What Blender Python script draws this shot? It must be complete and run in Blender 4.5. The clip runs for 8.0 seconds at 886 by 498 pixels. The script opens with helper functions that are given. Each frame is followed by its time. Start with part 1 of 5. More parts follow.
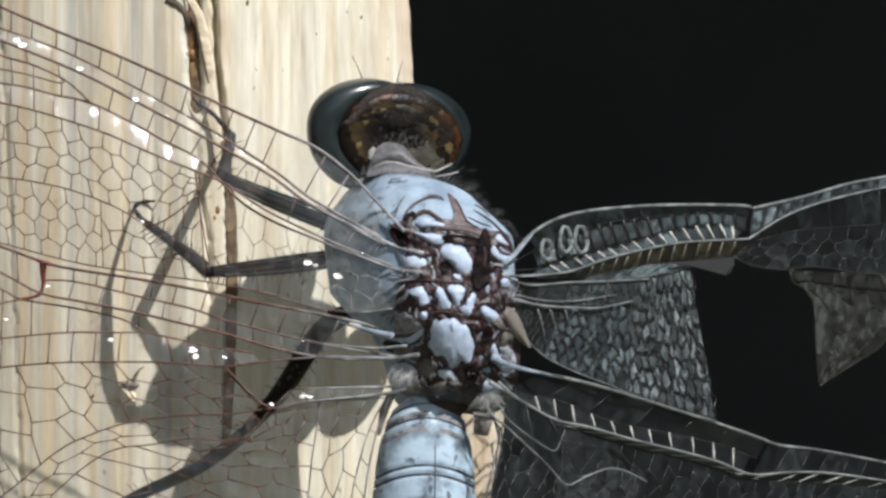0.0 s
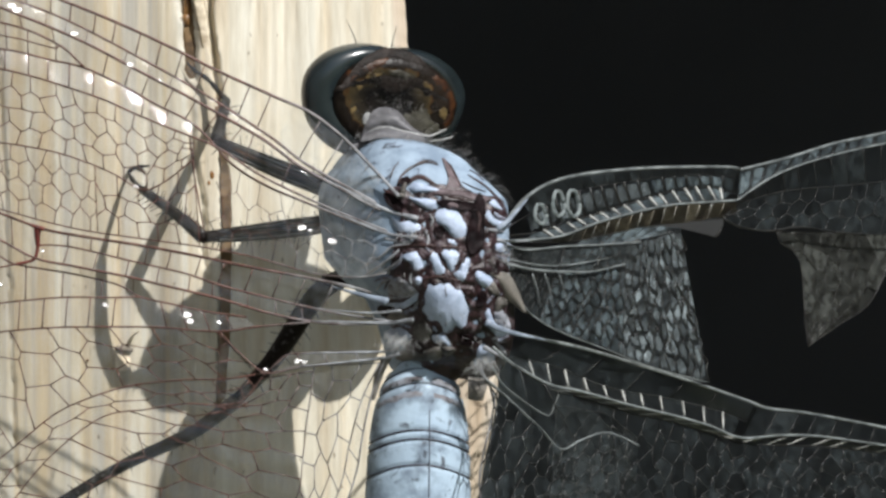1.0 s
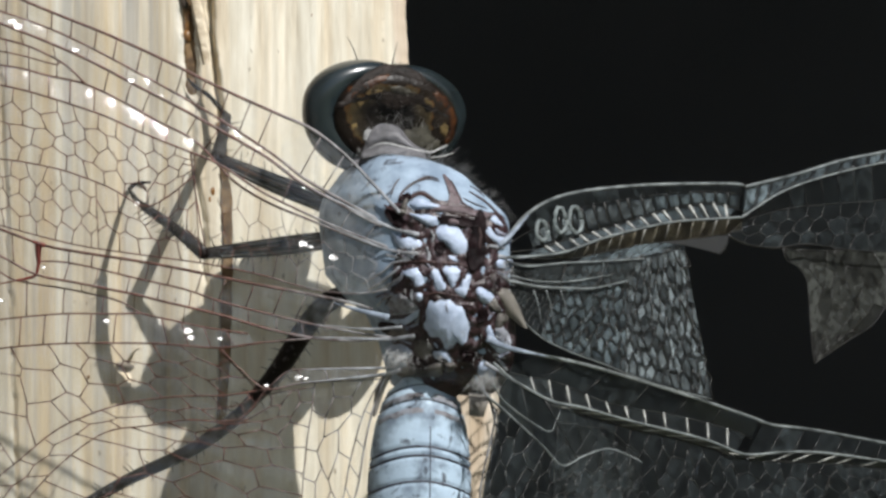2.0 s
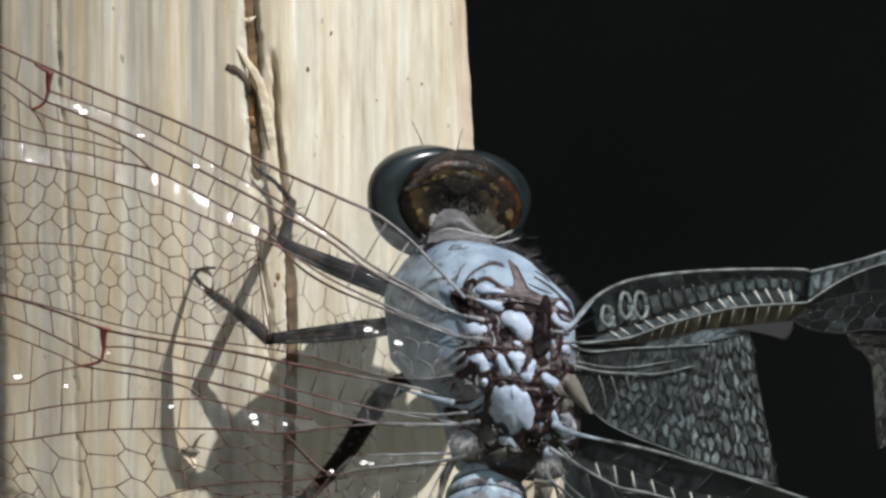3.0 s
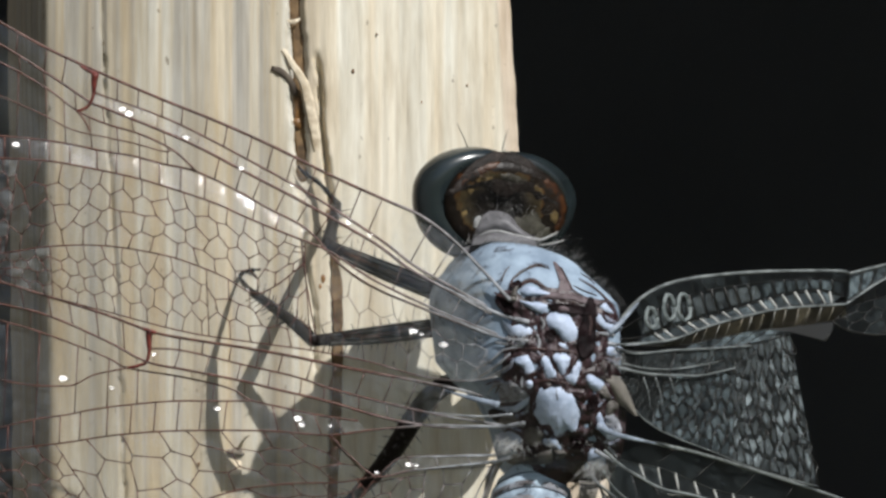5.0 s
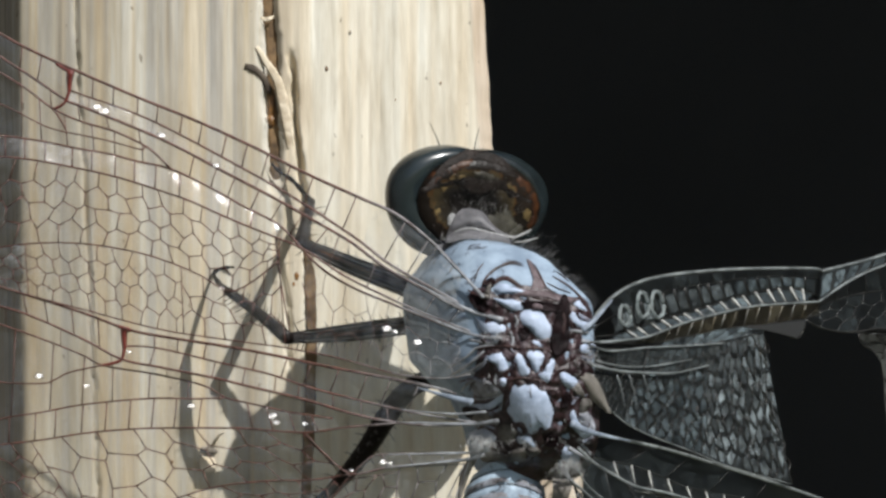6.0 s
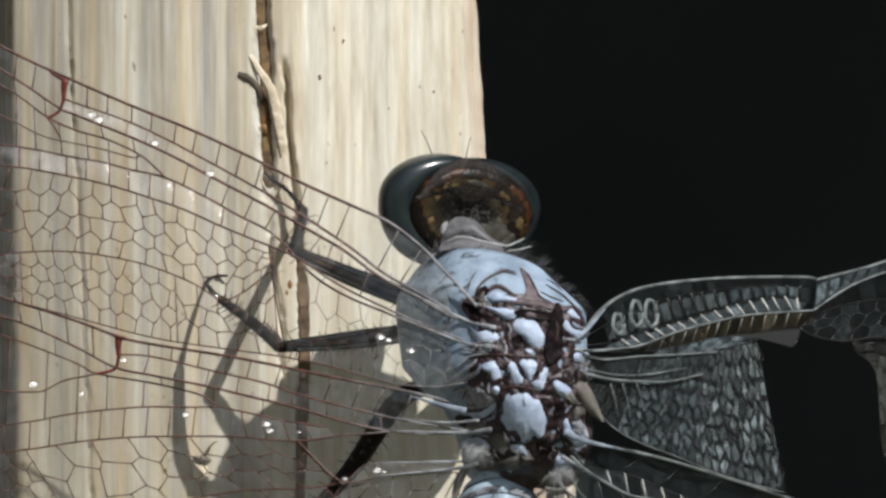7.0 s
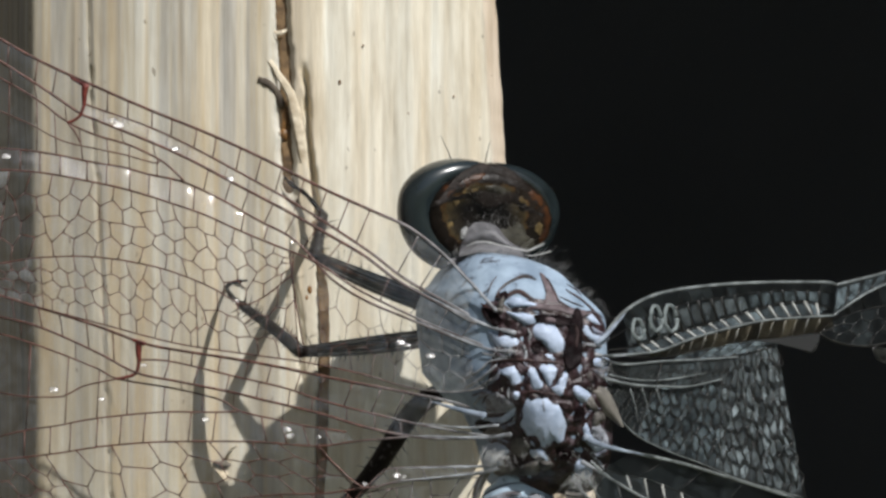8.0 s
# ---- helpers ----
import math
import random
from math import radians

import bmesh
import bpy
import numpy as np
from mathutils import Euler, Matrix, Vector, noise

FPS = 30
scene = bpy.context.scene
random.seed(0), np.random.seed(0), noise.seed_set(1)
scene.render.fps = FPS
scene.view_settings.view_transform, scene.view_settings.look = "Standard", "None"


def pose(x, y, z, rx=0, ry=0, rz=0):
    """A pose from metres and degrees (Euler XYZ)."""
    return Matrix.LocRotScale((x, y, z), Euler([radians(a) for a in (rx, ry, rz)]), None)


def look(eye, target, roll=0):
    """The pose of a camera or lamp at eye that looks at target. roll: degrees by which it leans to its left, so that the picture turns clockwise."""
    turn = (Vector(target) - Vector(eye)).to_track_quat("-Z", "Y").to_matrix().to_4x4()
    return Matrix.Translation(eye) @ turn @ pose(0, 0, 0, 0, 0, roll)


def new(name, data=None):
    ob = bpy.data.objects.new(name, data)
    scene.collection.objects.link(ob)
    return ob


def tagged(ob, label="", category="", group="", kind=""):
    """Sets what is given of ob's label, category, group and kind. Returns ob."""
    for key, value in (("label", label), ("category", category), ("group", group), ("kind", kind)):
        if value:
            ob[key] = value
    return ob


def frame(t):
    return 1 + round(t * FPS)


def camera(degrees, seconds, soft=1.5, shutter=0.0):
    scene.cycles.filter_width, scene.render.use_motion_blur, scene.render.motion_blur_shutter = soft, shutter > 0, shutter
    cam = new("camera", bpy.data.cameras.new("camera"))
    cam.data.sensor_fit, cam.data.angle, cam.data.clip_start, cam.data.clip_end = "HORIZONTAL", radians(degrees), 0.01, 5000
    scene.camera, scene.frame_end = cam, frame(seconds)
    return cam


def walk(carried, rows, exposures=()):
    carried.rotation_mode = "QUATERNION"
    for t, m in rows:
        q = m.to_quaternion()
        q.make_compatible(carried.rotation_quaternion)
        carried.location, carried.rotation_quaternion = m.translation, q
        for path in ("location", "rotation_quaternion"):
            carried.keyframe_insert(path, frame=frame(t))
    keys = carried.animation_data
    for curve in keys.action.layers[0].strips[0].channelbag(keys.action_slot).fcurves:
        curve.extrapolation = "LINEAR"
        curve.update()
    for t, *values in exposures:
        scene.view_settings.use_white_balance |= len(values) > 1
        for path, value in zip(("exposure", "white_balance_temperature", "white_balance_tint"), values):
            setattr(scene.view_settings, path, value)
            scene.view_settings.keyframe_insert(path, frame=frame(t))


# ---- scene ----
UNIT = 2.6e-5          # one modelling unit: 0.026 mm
DIST = 1.0             # camera to post face, metres


def at(u, v, h=0.0):
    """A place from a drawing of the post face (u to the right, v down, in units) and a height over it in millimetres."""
    f = (DIST - h * 1e-3) / DIST
    return Vector(((u - 784) * UNIT * f, -h * 1e-3, (441 - v) * UNIT * f))


# ---- camera: a long lens a metre off, panned by hand ----
cam = camera(2.3355, 8.0, soft=2.9)
PAN = [(0.0, 0, 0), (0.2, -3, -6), (0.5, -11, -34), (0.8, -10, -62), (1.0, -10, -62), (1.2, -11, -8), (1.7, -10, -20), (2.3, 2, -40), (2.5, 27, -25),
       (2.7, 62, 28), (2.9, 96, 92), (3.0, 107, 118), (3.2, 133, 139), (3.5, 162, 141), (4.0, 190, 121), (4.5, 207, 122), (4.7, 203, 122), (5.3, 168, 119), (5.8, 148, 114),
       (6.0, 140, 117), (6.5, 126, 118), (7.0, 128, 132), (7.5, 143, 146), (8.0, 163, 141)]
EYE = (0, -DIST, 0)
walk(cam, [(t, look(EYE, at(784 - x, 441 - y))) for t, x, y in PAN], [(0.0, 0.14), (2.3, 0.07), (3.0, -0.11), (4.0, -0.16), (6.0, -0.04), (6.8, -0.08), (8.0, -0.12)])

# ---- light: high sun from the upper right in front of the post, open sky ----
SUN_DIR = Vector((0.70, -1.0, 1.18)).normalized()
world = bpy.data.worlds.new("sky")
scene.world = world
world.use_nodes = True
wn, wl = world.node_tree.nodes, world.node_tree.links
sky = wn.new("ShaderNodeTexSky")
sky.sky_type = "NISHITA"
sky.sun_disc = False
sky.sun_elevation = math.asin(SUN_DIR.z)
sky.sun_rotation = math.atan2(SUN_DIR.x, SUN_DIR.y)
wn["Background"].inputs["Strength"].default_value = 0.075
wl.new(sky.outputs[0], wn["Background"].inputs["Color"])
sun = new("sun", bpy.data.lights.new("sun", "SUN"))
sun.data.energy = 5.0
sun.data.angle = radians(0.55)
sun.data.color = (1.0, 0.985, 0.96)
sun.matrix_world = look(SUN_DIR * 3, (0, 0, 0))


# ---- materials ----
def mat(name):
    m = bpy.data.materials.new(name)
    m.use_nodes = True
    n, l = m.node_tree.nodes, m.node_tree.links
    return m, n, l, n["Principled BSDF"]


def coords(n, l, scale=(1, 1, 1)):
    c = n.new("ShaderNodeNewGeometry")
    mp = n.new("ShaderNodeMapping")
    mp.inputs["Scale"].default_value = scale
    l.new(c.outputs["Position"], mp.inputs["Vector"])
    return mp.outputs[0]


def noise_tex(n, l, vec, scale, detail=4, rough=0.55, dist=0.0):
    t = n.new("ShaderNodeTexNoise")
    t.inputs["Scale"].default_value, t.inputs["Detail"].default_value = scale, detail
    t.inputs["Roughness"].default_value, t.inputs["Distortion"].default_value = rough, dist
    l.new(vec, t.inputs["Vector"])
    return t.outputs["Fac"]


def ramp(n, l, fac, stops):
    r = n.new("ShaderNodeValToRGB")
    e = r.color_ramp.elements
    while len(e) < len(stops):
        e.new(0.5)
    for el, (p, c) in zip(e, stops):
        el.position = p
        el.color = (*c, 1) if len(c) == 3 else c
    l.new(fac, r.inputs["Fac"])
    return r.outputs["Color"]


def mix(n, l, a, b, fac, mode="MIX"):
    m = n.new("ShaderNodeMix")
    m.data_type, m.blend_type = "RGBA", mode
    for i, s in ((0, fac), (6, a), (7, b)):
        if isinstance(s, (int, float)):
            m.inputs[i].default_value = s
        elif isinstance(s, tuple):
            m.inputs[i].default_value = (*s, 1)
        else:
            l.new(s, m.inputs[i])
    return m.outputs[2]


def bump(n, l, bsdf, height, strength, dist):
    b = n.new("ShaderNodeBump")
    b.inputs["Strength"].default_value, b.inputs["Distance"].default_value = strength, dist
    l.new(height, b.inputs["Height"])
    l.new(b.outputs[0], bsdf.inputs["Normal"])


def speckled(name, dark, light, scale, rough=0.5, spread=(0.35, 0.65), relief=0.3, relief_mm=0.03, relief_scale=9000, spec=0.5):
    """A two-tone surface: patches of one size, fine relief of another."""
    m, n, l, b = mat(name)
    v = coords(n, l)
    col = ramp(n, l, noise_tex(n, l, v, scale), [(spread[0], dark), (spread[1], light)])
    l.new(col, b.inputs["Base Color"])
    b.inputs["Roughness"].default_value = rough
    b.inputs["Specular IOR Level"].default_value = spec
    bump(n, l, b, noise_tex(n, l, v, relief_scale, 3), relief, relief_mm * 1e-3)
    return m


def dusted(name, dark, light, scale, rough=0.5, spread=(0.35, 0.65), relief=0.3, relief_mm=0.03, relief_scale=9000, spec=0.5, worn=(0.33, 0.43)):
    """Waxy bloom over brown cuticle, rubbed off in small flecks."""
    m = speckled(name, dark, light, scale, rough, spread, relief, relief_mm, relief_scale, spec)
    n, l = m.node_tree.nodes, m.node_tree.links
    b = n["Principled BSDF"]
    old = b.inputs["Base Color"].links[0].from_socket
    v = coords(n, l)
    fleck = ramp(n, l, noise_tex(n, l, v, scale * 1.6, 5, 0.65, 0.6), [(worn[0], (0.10, 0.07, 0.07)), (worn[1], (1, 1, 1))])
    broad = ramp(n, l, noise_tex(n, l, v, scale * 0.35, 3), [(0.3, (0.72, 0.74, 0.78)), (0.65, (1, 1, 1))])
    l.new(mix(n, l, mix(n, l, old, fleck, 0.85, "MULTIPLY"), broad, 0.8, "MULTIPLY"), b.inputs["Base Color"])
    return m


def mottled():
    """Back of the head: near-black cuticle, olive low down, blotched with rust and ochre towards its rim."""
    m, n, l, b = mat("occiput_mottled")
    tc = n.new("ShaderNodeTexCoord")
    v = tc.outputs["Object"]
    mp = n.new("ShaderNodeMapping")
    mp.inputs["Scale"].default_value = (1 / 0.00295, 0, 1 / 0.0021)
    l.new(v, mp.inputs["Vector"])
    ln = n.new("ShaderNodeVectorMath")
    ln.operation = "LENGTH"
    l.new(mp.outputs[0], ln.inputs[0])
    blot = noise_tex(n, l, v, 1100, 4, 0.6, 0.6)
    shift = n.new("ShaderNodeMath")
    shift.operation = "MULTIPLY_ADD"
    shift.inputs[1].default_value = 0.55
    l.new(blot, shift.inputs[0])
    l.new(ln.outputs["Value"], shift.inputs[2])
    rings = ramp(n, l, shift.outputs[0], [(0.62, (0.010, 0.008, 0.007)), (0.80, (0.034, 0.027, 0.018)), (0.96, (0.085, 0.062, 0.030)), (1.08, (0.11, 0.048, 0.014)), (1.22, (0.016, 0.011, 0.008))])
    col = mix(n, l, rings, ramp(n, l, noise_tex(n, l, v, 620, 3, 0.5, 0.4), [(0.40, (0.35, 0.34, 0.30)), (0.62, (1, 1, 1))]), 0.85, "MULTIPLY")
    l.new(col, b.inputs["Base Color"])
    b.inputs["Roughness"].default_value = 0.4
    b.inputs["Specular IOR Level"].default_value = 0.25
    bump(n, l, b, noise_tex(n, l, v, 3000, 3), 0.7, 0.00008)
    return m


def maroon():
    """Bare cuticle between the plates: black-red, dusted with grey bloom on the high spots."""
    m, n, l, b = mat("maroon_trough")
    v = coords(n, l)
    col = ramp(n, l, noise_tex(n, l, v, 1500, 5, 0.6, 0.7), [(0.40, (0.009, 0.004, 0.005)), (0.53, (0.032, 0.014, 0.016)), (0.63, (0.085, 0.066, 0.074)), (0.75, (0.28, 0.29, 0.33))])
    l.new(col, b.inputs["Base Color"])
    b.inputs["Roughness"].default_value = 0.42
    bump(n, l, b, noise_tex(n, l, v, 2600, 4, 0.6), 0.9, 0.00007)
    return m


def wood_material():
    m, n, l, b = mat("weathered_wood")
    wander = coords(n, l, (1, 1, 0.02))
    streak = noise_tex(n, l, wander, 1500, 3, 0.5)
    wide = noise_tex(n, l, coords(n, l, (1, 1, 0.015)), 330, 2, 0.5)
    warm = noise_tex(n, l, coords(n, l, (1, 1, 0.02)), 900, 3, 0.5, 0.2)
    fine = noise_tex(n, l, coords(n, l, (1, 1, 0.06)), 5000, 4, 0.65)
    blot = noise_tex(n, l, coords(n, l, (1, 1, 0.25)), 700, 4, 0.6)
    speck = noise_tex(n, l, coords(n, l, (1, 1, 0.5)), 2600, 2, 0.5)
    # weathered side: grey, straw and orange stripes
    old = ramp(n, l, streak, [(0.32, (0.43, 0.40, 0.35)), (0.44, (0.57, 0.52, 0.44)), (0.52, (0.64, 0.56, 0.43)), (0.62, (0.70, 0.65, 0.55))])
    old = mix(n, l, old, ramp(n, l, warm, [(0.46, (1, 1, 1)), (0.60, (0.92, 0.78, 0.58))]), 0.55, "MULTIPLY")
    old = mix(n, l, old, ramp(n, l, wide, [(0.40, (0.74, 0.76, 0.77)), (0.58, (1, 1, 1))]), 0.6, "MULTIPLY")
    # planed side: even cream with faint straw and pink streaks
    short = noise_tex(n, l, coords(n, l, (1, 1, 0.11)), 1300, 4, 0.6, 0.3)
    new_ = ramp(n, l, short, [(0.30, (0.66, 0.59, 0.47)), (0.46, (0.78, 0.715, 0.585)), (0.66, (0.85, 0.80, 0.68))])
    new_ = mix(n, l, new_, ramp(n, l, warm, [(0.45, (1, 1, 1)), (0.65, (0.96, 0.87, 0.76))]), 0.7, "MULTIPLY")
    pos = n.new("ShaderNodeSeparateXYZ")
    l.new(coords(n, l), pos.inputs[0])
    side = n.new("ShaderNodeMapRange")
    side.inputs["From Min"].default_value, side.inputs["From Max"].default_value = -0.0113, -0.0098
    l.new(pos.outputs["X"], side.inputs["Value"])
    col = mix(n, l, old, new_, side.outputs[0])
    col = mix(n, l, col, ramp(n, l, blot, [(0.40, (0.80, 0.76, 0.70)), (0.58, (1, 1, 1))]), 0.6, "MULTIPLY")
    col = mix(n, l, col, ramp(n, l, fine, [(0.3, (0.80, 0.77, 0.73)), (0.55, (1, 1, 1))]), 0.35, "MULTIPLY")
    col = mix(n, l, col, ramp(n, l, speck, [(0.255, (0.3, 0.25, 0.2)), (0.30, (1, 1, 1))]), 0.7, "MULTIPLY")
    # darker surface towards the left arris
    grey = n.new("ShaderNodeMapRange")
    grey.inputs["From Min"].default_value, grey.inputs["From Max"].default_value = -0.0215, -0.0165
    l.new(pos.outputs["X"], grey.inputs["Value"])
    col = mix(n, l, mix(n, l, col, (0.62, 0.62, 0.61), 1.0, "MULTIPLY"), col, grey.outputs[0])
    # darker, pinkish band along the right arris
    edge = n.new("ShaderNodeMath")
    edge.operation = "MULTIPLY_ADD"
    edge.inputs[1].default_value = 0.062
    l.new(pos.outputs["Z"], edge.inputs[0])
    l.new(pos.outputs["X"], edge.inputs[2])
    arris_band = n.new("ShaderNodeMapRange")
    arris_band.inputs["From Min"].default_value, arris_band.inputs["From Max"].default_value = -0.00158, -0.00142
    l.new(edge.outputs[0], arris_band.inputs["Value"])
    col = mix(n, l, col, mix(n, l, col, (0.80, 0.73, 0.70), 1.0, "MULTIPLY"), arris_band.outputs[0])
    col = mix(n, l, col, (0.968, 1.0, 1.03), 1.0, "MULTIPLY")
    l.new(col, b.inputs["Base Color"])
    b.inputs["Roughness"].default_value = 0.75
    b.inputs["Specular IOR Level"].default_value = 0.25
    bump(n, l, b, fine, 0.55, 0.00006)
    return m


def membrane_material(name, veil, veil_color, gloss_rough, tint, vary=1.0):
    """Clear wing film: mostly see-through, glossy, with a faint milky veil that varies from cell to cell."""
    m, n, l, b = mat(name)
    out = n["Material Output"]
    n.remove(b)
    clear = n.new("ShaderNodeBsdfTransparent")
    clear.inputs["Color"].default_value = (*tint, 1)
    gloss = n.new("ShaderNodeBsdfGlossy")
    gloss.inputs["Roughness"].default_value = gloss_rough
    milk = n.new("ShaderNodeBsdfDiffuse")
    milk.inputs["Color"].default_value = (*veil_color, 1)
    geo = n.new("ShaderNodeNewGeometry")
    v = coords(n, l)
    mott = n.new("ShaderNodeMapRange")
    mott.inputs["From Min"].default_value, mott.inputs["From Max"].default_value = 0.35, 0.7
    mott.inputs["To Min"].default_value, mott.inputs["To Max"].default_value = 0.25, 1.6
    l.new(noise_tex(n, l, v, 2200, 4), mott.inputs["Value"])
    per = n.new("ShaderNodeMapRange")
    per.inputs["To Min"].default_value, per.inputs["To Max"].default_value = (1 - 0.5 * vary) * veil, (1 + 0.75 * vary) * veil
    odd = n.new("ShaderNodeMath")
    odd.operation = "POWER"
    odd.inputs[1].default_value = 1.8
    l.new(geo.outputs["Random Per Island"], odd.inputs[0])
    l.new(odd.outputs[0], per.inputs["Value"])
    amount = n.new("ShaderNodeMath")
    amount.operation = "MULTIPLY"
    l.new(per.outputs[0], amount.inputs[0])
    l.new(mott.outputs[0], amount.inputs[1])
    fres = n.new("ShaderNodeFresnel")
    fres.inputs["IOR"].default_value = 1.55
    bm_ = n.new("ShaderNodeBump")
    bm_.inputs["Strength"].default_value, bm_.inputs["Distance"].default_value = 0.7, 0.00005
    l.new(noise_tex(n, l, v, 4200, 3), bm_.inputs["Height"])
    l.new(bm_.outputs[0], gloss.inputs["Normal"])
    a = n.new("ShaderNodeMixShader")
    l.new(amount.outputs[0], a.inputs[0])
    l.new(clear.outputs[0], a.inputs[1])
    l.new(milk.outputs[0], a.inputs[2])
    c = n.new("ShaderNodeMixShader")
    l.new(fres.outputs[0], c.inputs[0])
    l.new(a.outputs[0], c.inputs[1])
    l.new(gloss.outputs[0], c.inputs[2])
    l.new(c.outputs[0], out.inputs["Surface"])
    return m


M_WOOD = wood_material()
M_SPLINTER = speckled("splintered_wood", (0.40, 0.31, 0.20), (0.74, 0.65, 0.50), 1300, 0.85, (0.3, 0.6), 0.9, 0.12, 2500, 0.2)
M_BARK = speckled("bark_brown", (0.07, 0.042, 0.020), (0.23, 0.145, 0.07), 1600, 0.8)
M_TWIG = speckled("grey_scrap", (0.10, 0.085, 0.065), (0.27, 0.235, 0.19), 1600, 0.85)
M_SCRAP = speckled("dark_bark", (0.055, 0.042, 0.032), (0.13, 0.105, 0.08), 1600, 0.85)
M_RESIN = speckled("dark_resin", (0.06, 0.03, 0.01), (0.30, 0.15, 0.05), 1800, 0.35)
M_PRUINOSE = dusted("pruinose_blue", (0.175, 0.235, 0.305), (0.345, 0.435, 0.535), 900, 0.7, (0.25, 0.6), 0.5, 0.03, 7000, 0.3)
M_PLATE = dusted("pruinose_plate", (0.29, 0.36, 0.47), (0.49, 0.57, 0.71), 1500, 0.6, (0.25, 0.6), 0.6, 0.03, 6000, 0.4, (0.27, 0.37))
def worn_rim(m):
    """The bloom thins out to bare maroon cuticle towards the rim of a plate, unevenly."""
    n, l = m.node_tree.nodes, m.node_tree.links
    b = n["Principled BSDF"]
    old = b.inputs["Base Color"].links[0].from_socket
    at_ = n.new("ShaderNodeAttribute")
    at_.attribute_name = "inward"
    v = coords(n, l)
    sh = n.new("ShaderNodeMath")
    sh.operation = "MULTIPLY_ADD"
    sh.inputs[1].default_value = 0.42
    l.new(noise_tex(n, l, v, 2600, 4, 0.6, 0.5), sh.inputs[0])
    l.new(at_.outputs["Fac"], sh.inputs[2])
    fade = ramp(n, l, sh.outputs[0], [(0.16, (0, 0, 0)), (0.30, (1, 1, 1))])
    bare = ramp(n, l, noise_tex(n, l, v, 1900, 3), [(0.4, (0.022, 0.008, 0.009)), (0.65, (0.11, 0.075, 0.075))])
    l.new(mix(n, l, bare, old, fade), b.inputs["Base Color"])


worn_rim(M_PLATE)
M_FLANK = speckled("flank_grey", (0.06, 0.058, 0.054), (0.20, 0.205, 0.205), 3200, 0.7, (0.30, 0.70), 0.5, 0.03, 7000, 0.3)
M_HOOD = speckled("mauve_grey", (0.060, 0.059, 0.062), (0.20, 0.198, 0.21), 900, 0.5, (0.25, 0.7), 0.5, 0.04, 4000, 0.4)
M_CARINA = speckled("dusty_brown", (0.036, 0.020, 0.022), (0.17, 0.135, 0.145), 1800, 0.6, (0.3, 0.7), 0.6, 0.04, 5000, 0.4)
M_DARK = speckled("dark_cuticle", (0.006, 0.003, 0.003), (0.050, 0.020, 0.018), 1500, 0.45, (0.3, 0.7), 0.8, 0.06, 5000, 0.5)
M_TROUGH = maroon()
M_ROOT = speckled("wing_root_grey", (0.09, 0.092, 0.096), (0.38, 0.40, 0.43), 1500, 0.45, (0.3, 0.7))
M_SCLERITE = dusted("wing_sclerite", (0.12, 0.145, 0.18), (0.34, 0.395, 0.47), 1500, 0.5, (0.3, 0.65), 0.5, 0.03, 5000, 0.4)
M_ABDOMEN = dusted("abdomen_blue", (0.16, 0.205, 0.26), (0.43, 0.55, 0.66), 800, 0.58, (0.32, 0.56), 0.6, 0.03, 5000, 0.35)
M_SEAM = speckled("segment_seam", (0.02, 0.02, 0.03), (0.08, 0.08, 0.10), 2000, 0.5)
M_LEG = speckled("leg_black", (0.010, 0.007, 0.006), (0.15, 0.145, 0.145), 3200, 0.6, (0.58, 0.76), 0.5, 0.03, 5000, 0.15)
M_DUST = speckled("leg_dust", (0.05, 0.048, 0.045), (0.24, 0.235, 0.225), 2600, 0.7, (0.3, 0.7))
M_EYE = speckled("eye_glossy", (0.007, 0.010, 0.011), (0.021, 0.030, 0.033), 420, 0.23, (0.3, 0.7), 0.04, 0.004, 16000, 0.6)
M_OCCIPUT = mottled()
M_GENA = speckled("olive_gena", (0.022, 0.020, 0.015), (0.085, 0.08, 0.062), 1200, 0.4, (0.3, 0.7), spec=0.3)
M_PIT = speckled("black_pit", (0.003, 0.0015, 0.002), (0.011, 0.005, 0.006), 1500, 0.6, spec=0.12)
M_RUST = speckled("rust_brown", (0.014, 0.006, 0.004), (0.090, 0.034, 0.010), 1300, 0.45, (0.35, 0.7), spec=0.3)
M_OCHRE = speckled("ochre_mark", (0.030, 0.020, 0.009), (0.19, 0.135, 0.058), 1500, 0.4, spec=0.3)
M_FRONS = speckled("frons_white", (0.18, 0.21, 0.21), (0.46, 0.51, 0.51), 1500, 0.3, (0.3, 0.6), 0.6, 0.05, 3000)
M_CHEEK = speckled("cheek_olive", (0.055, 0.06, 0.05), (0.15, 0.155, 0.13), 1500, 0.35)
M_VEIN = speckled("vein_brown", (0.045, 0.019, 0.014), (0.135, 0.058, 0.044), 2500, 0.38, spec=0.4)


def silvered(m):
    """Wing veins lose their red and turn dusty silver close to the body."""
    n, l = m.node_tree.nodes, m.node_tree.links
    b = n["Principled BSDF"]
    old = b.inputs["Base Color"].links[0].from_socket
    v = coords(n, l)
    pos = n.new("ShaderNodeSeparateXYZ")
    l.new(v, pos.inputs[0])
    near = n.new("ShaderNodeMapRange")
    near.inputs["From Min"].default_value, near.inputs["From Max"].default_value = -0.0085, -0.0040
    near.inputs["To Max"].default_value = 0.85
    l.new(pos.outputs["X"], near.inputs["Value"])
    silver = ramp(n, l, noise_tex(n, l, v, 1100, 3), [(0.35, (0.06, 0.055, 0.055)), (0.68, (0.33, 0.345, 0.36))])
    l.new(mix(n, l, old, silver, near.outputs[0]), b.inputs["Base Color"])


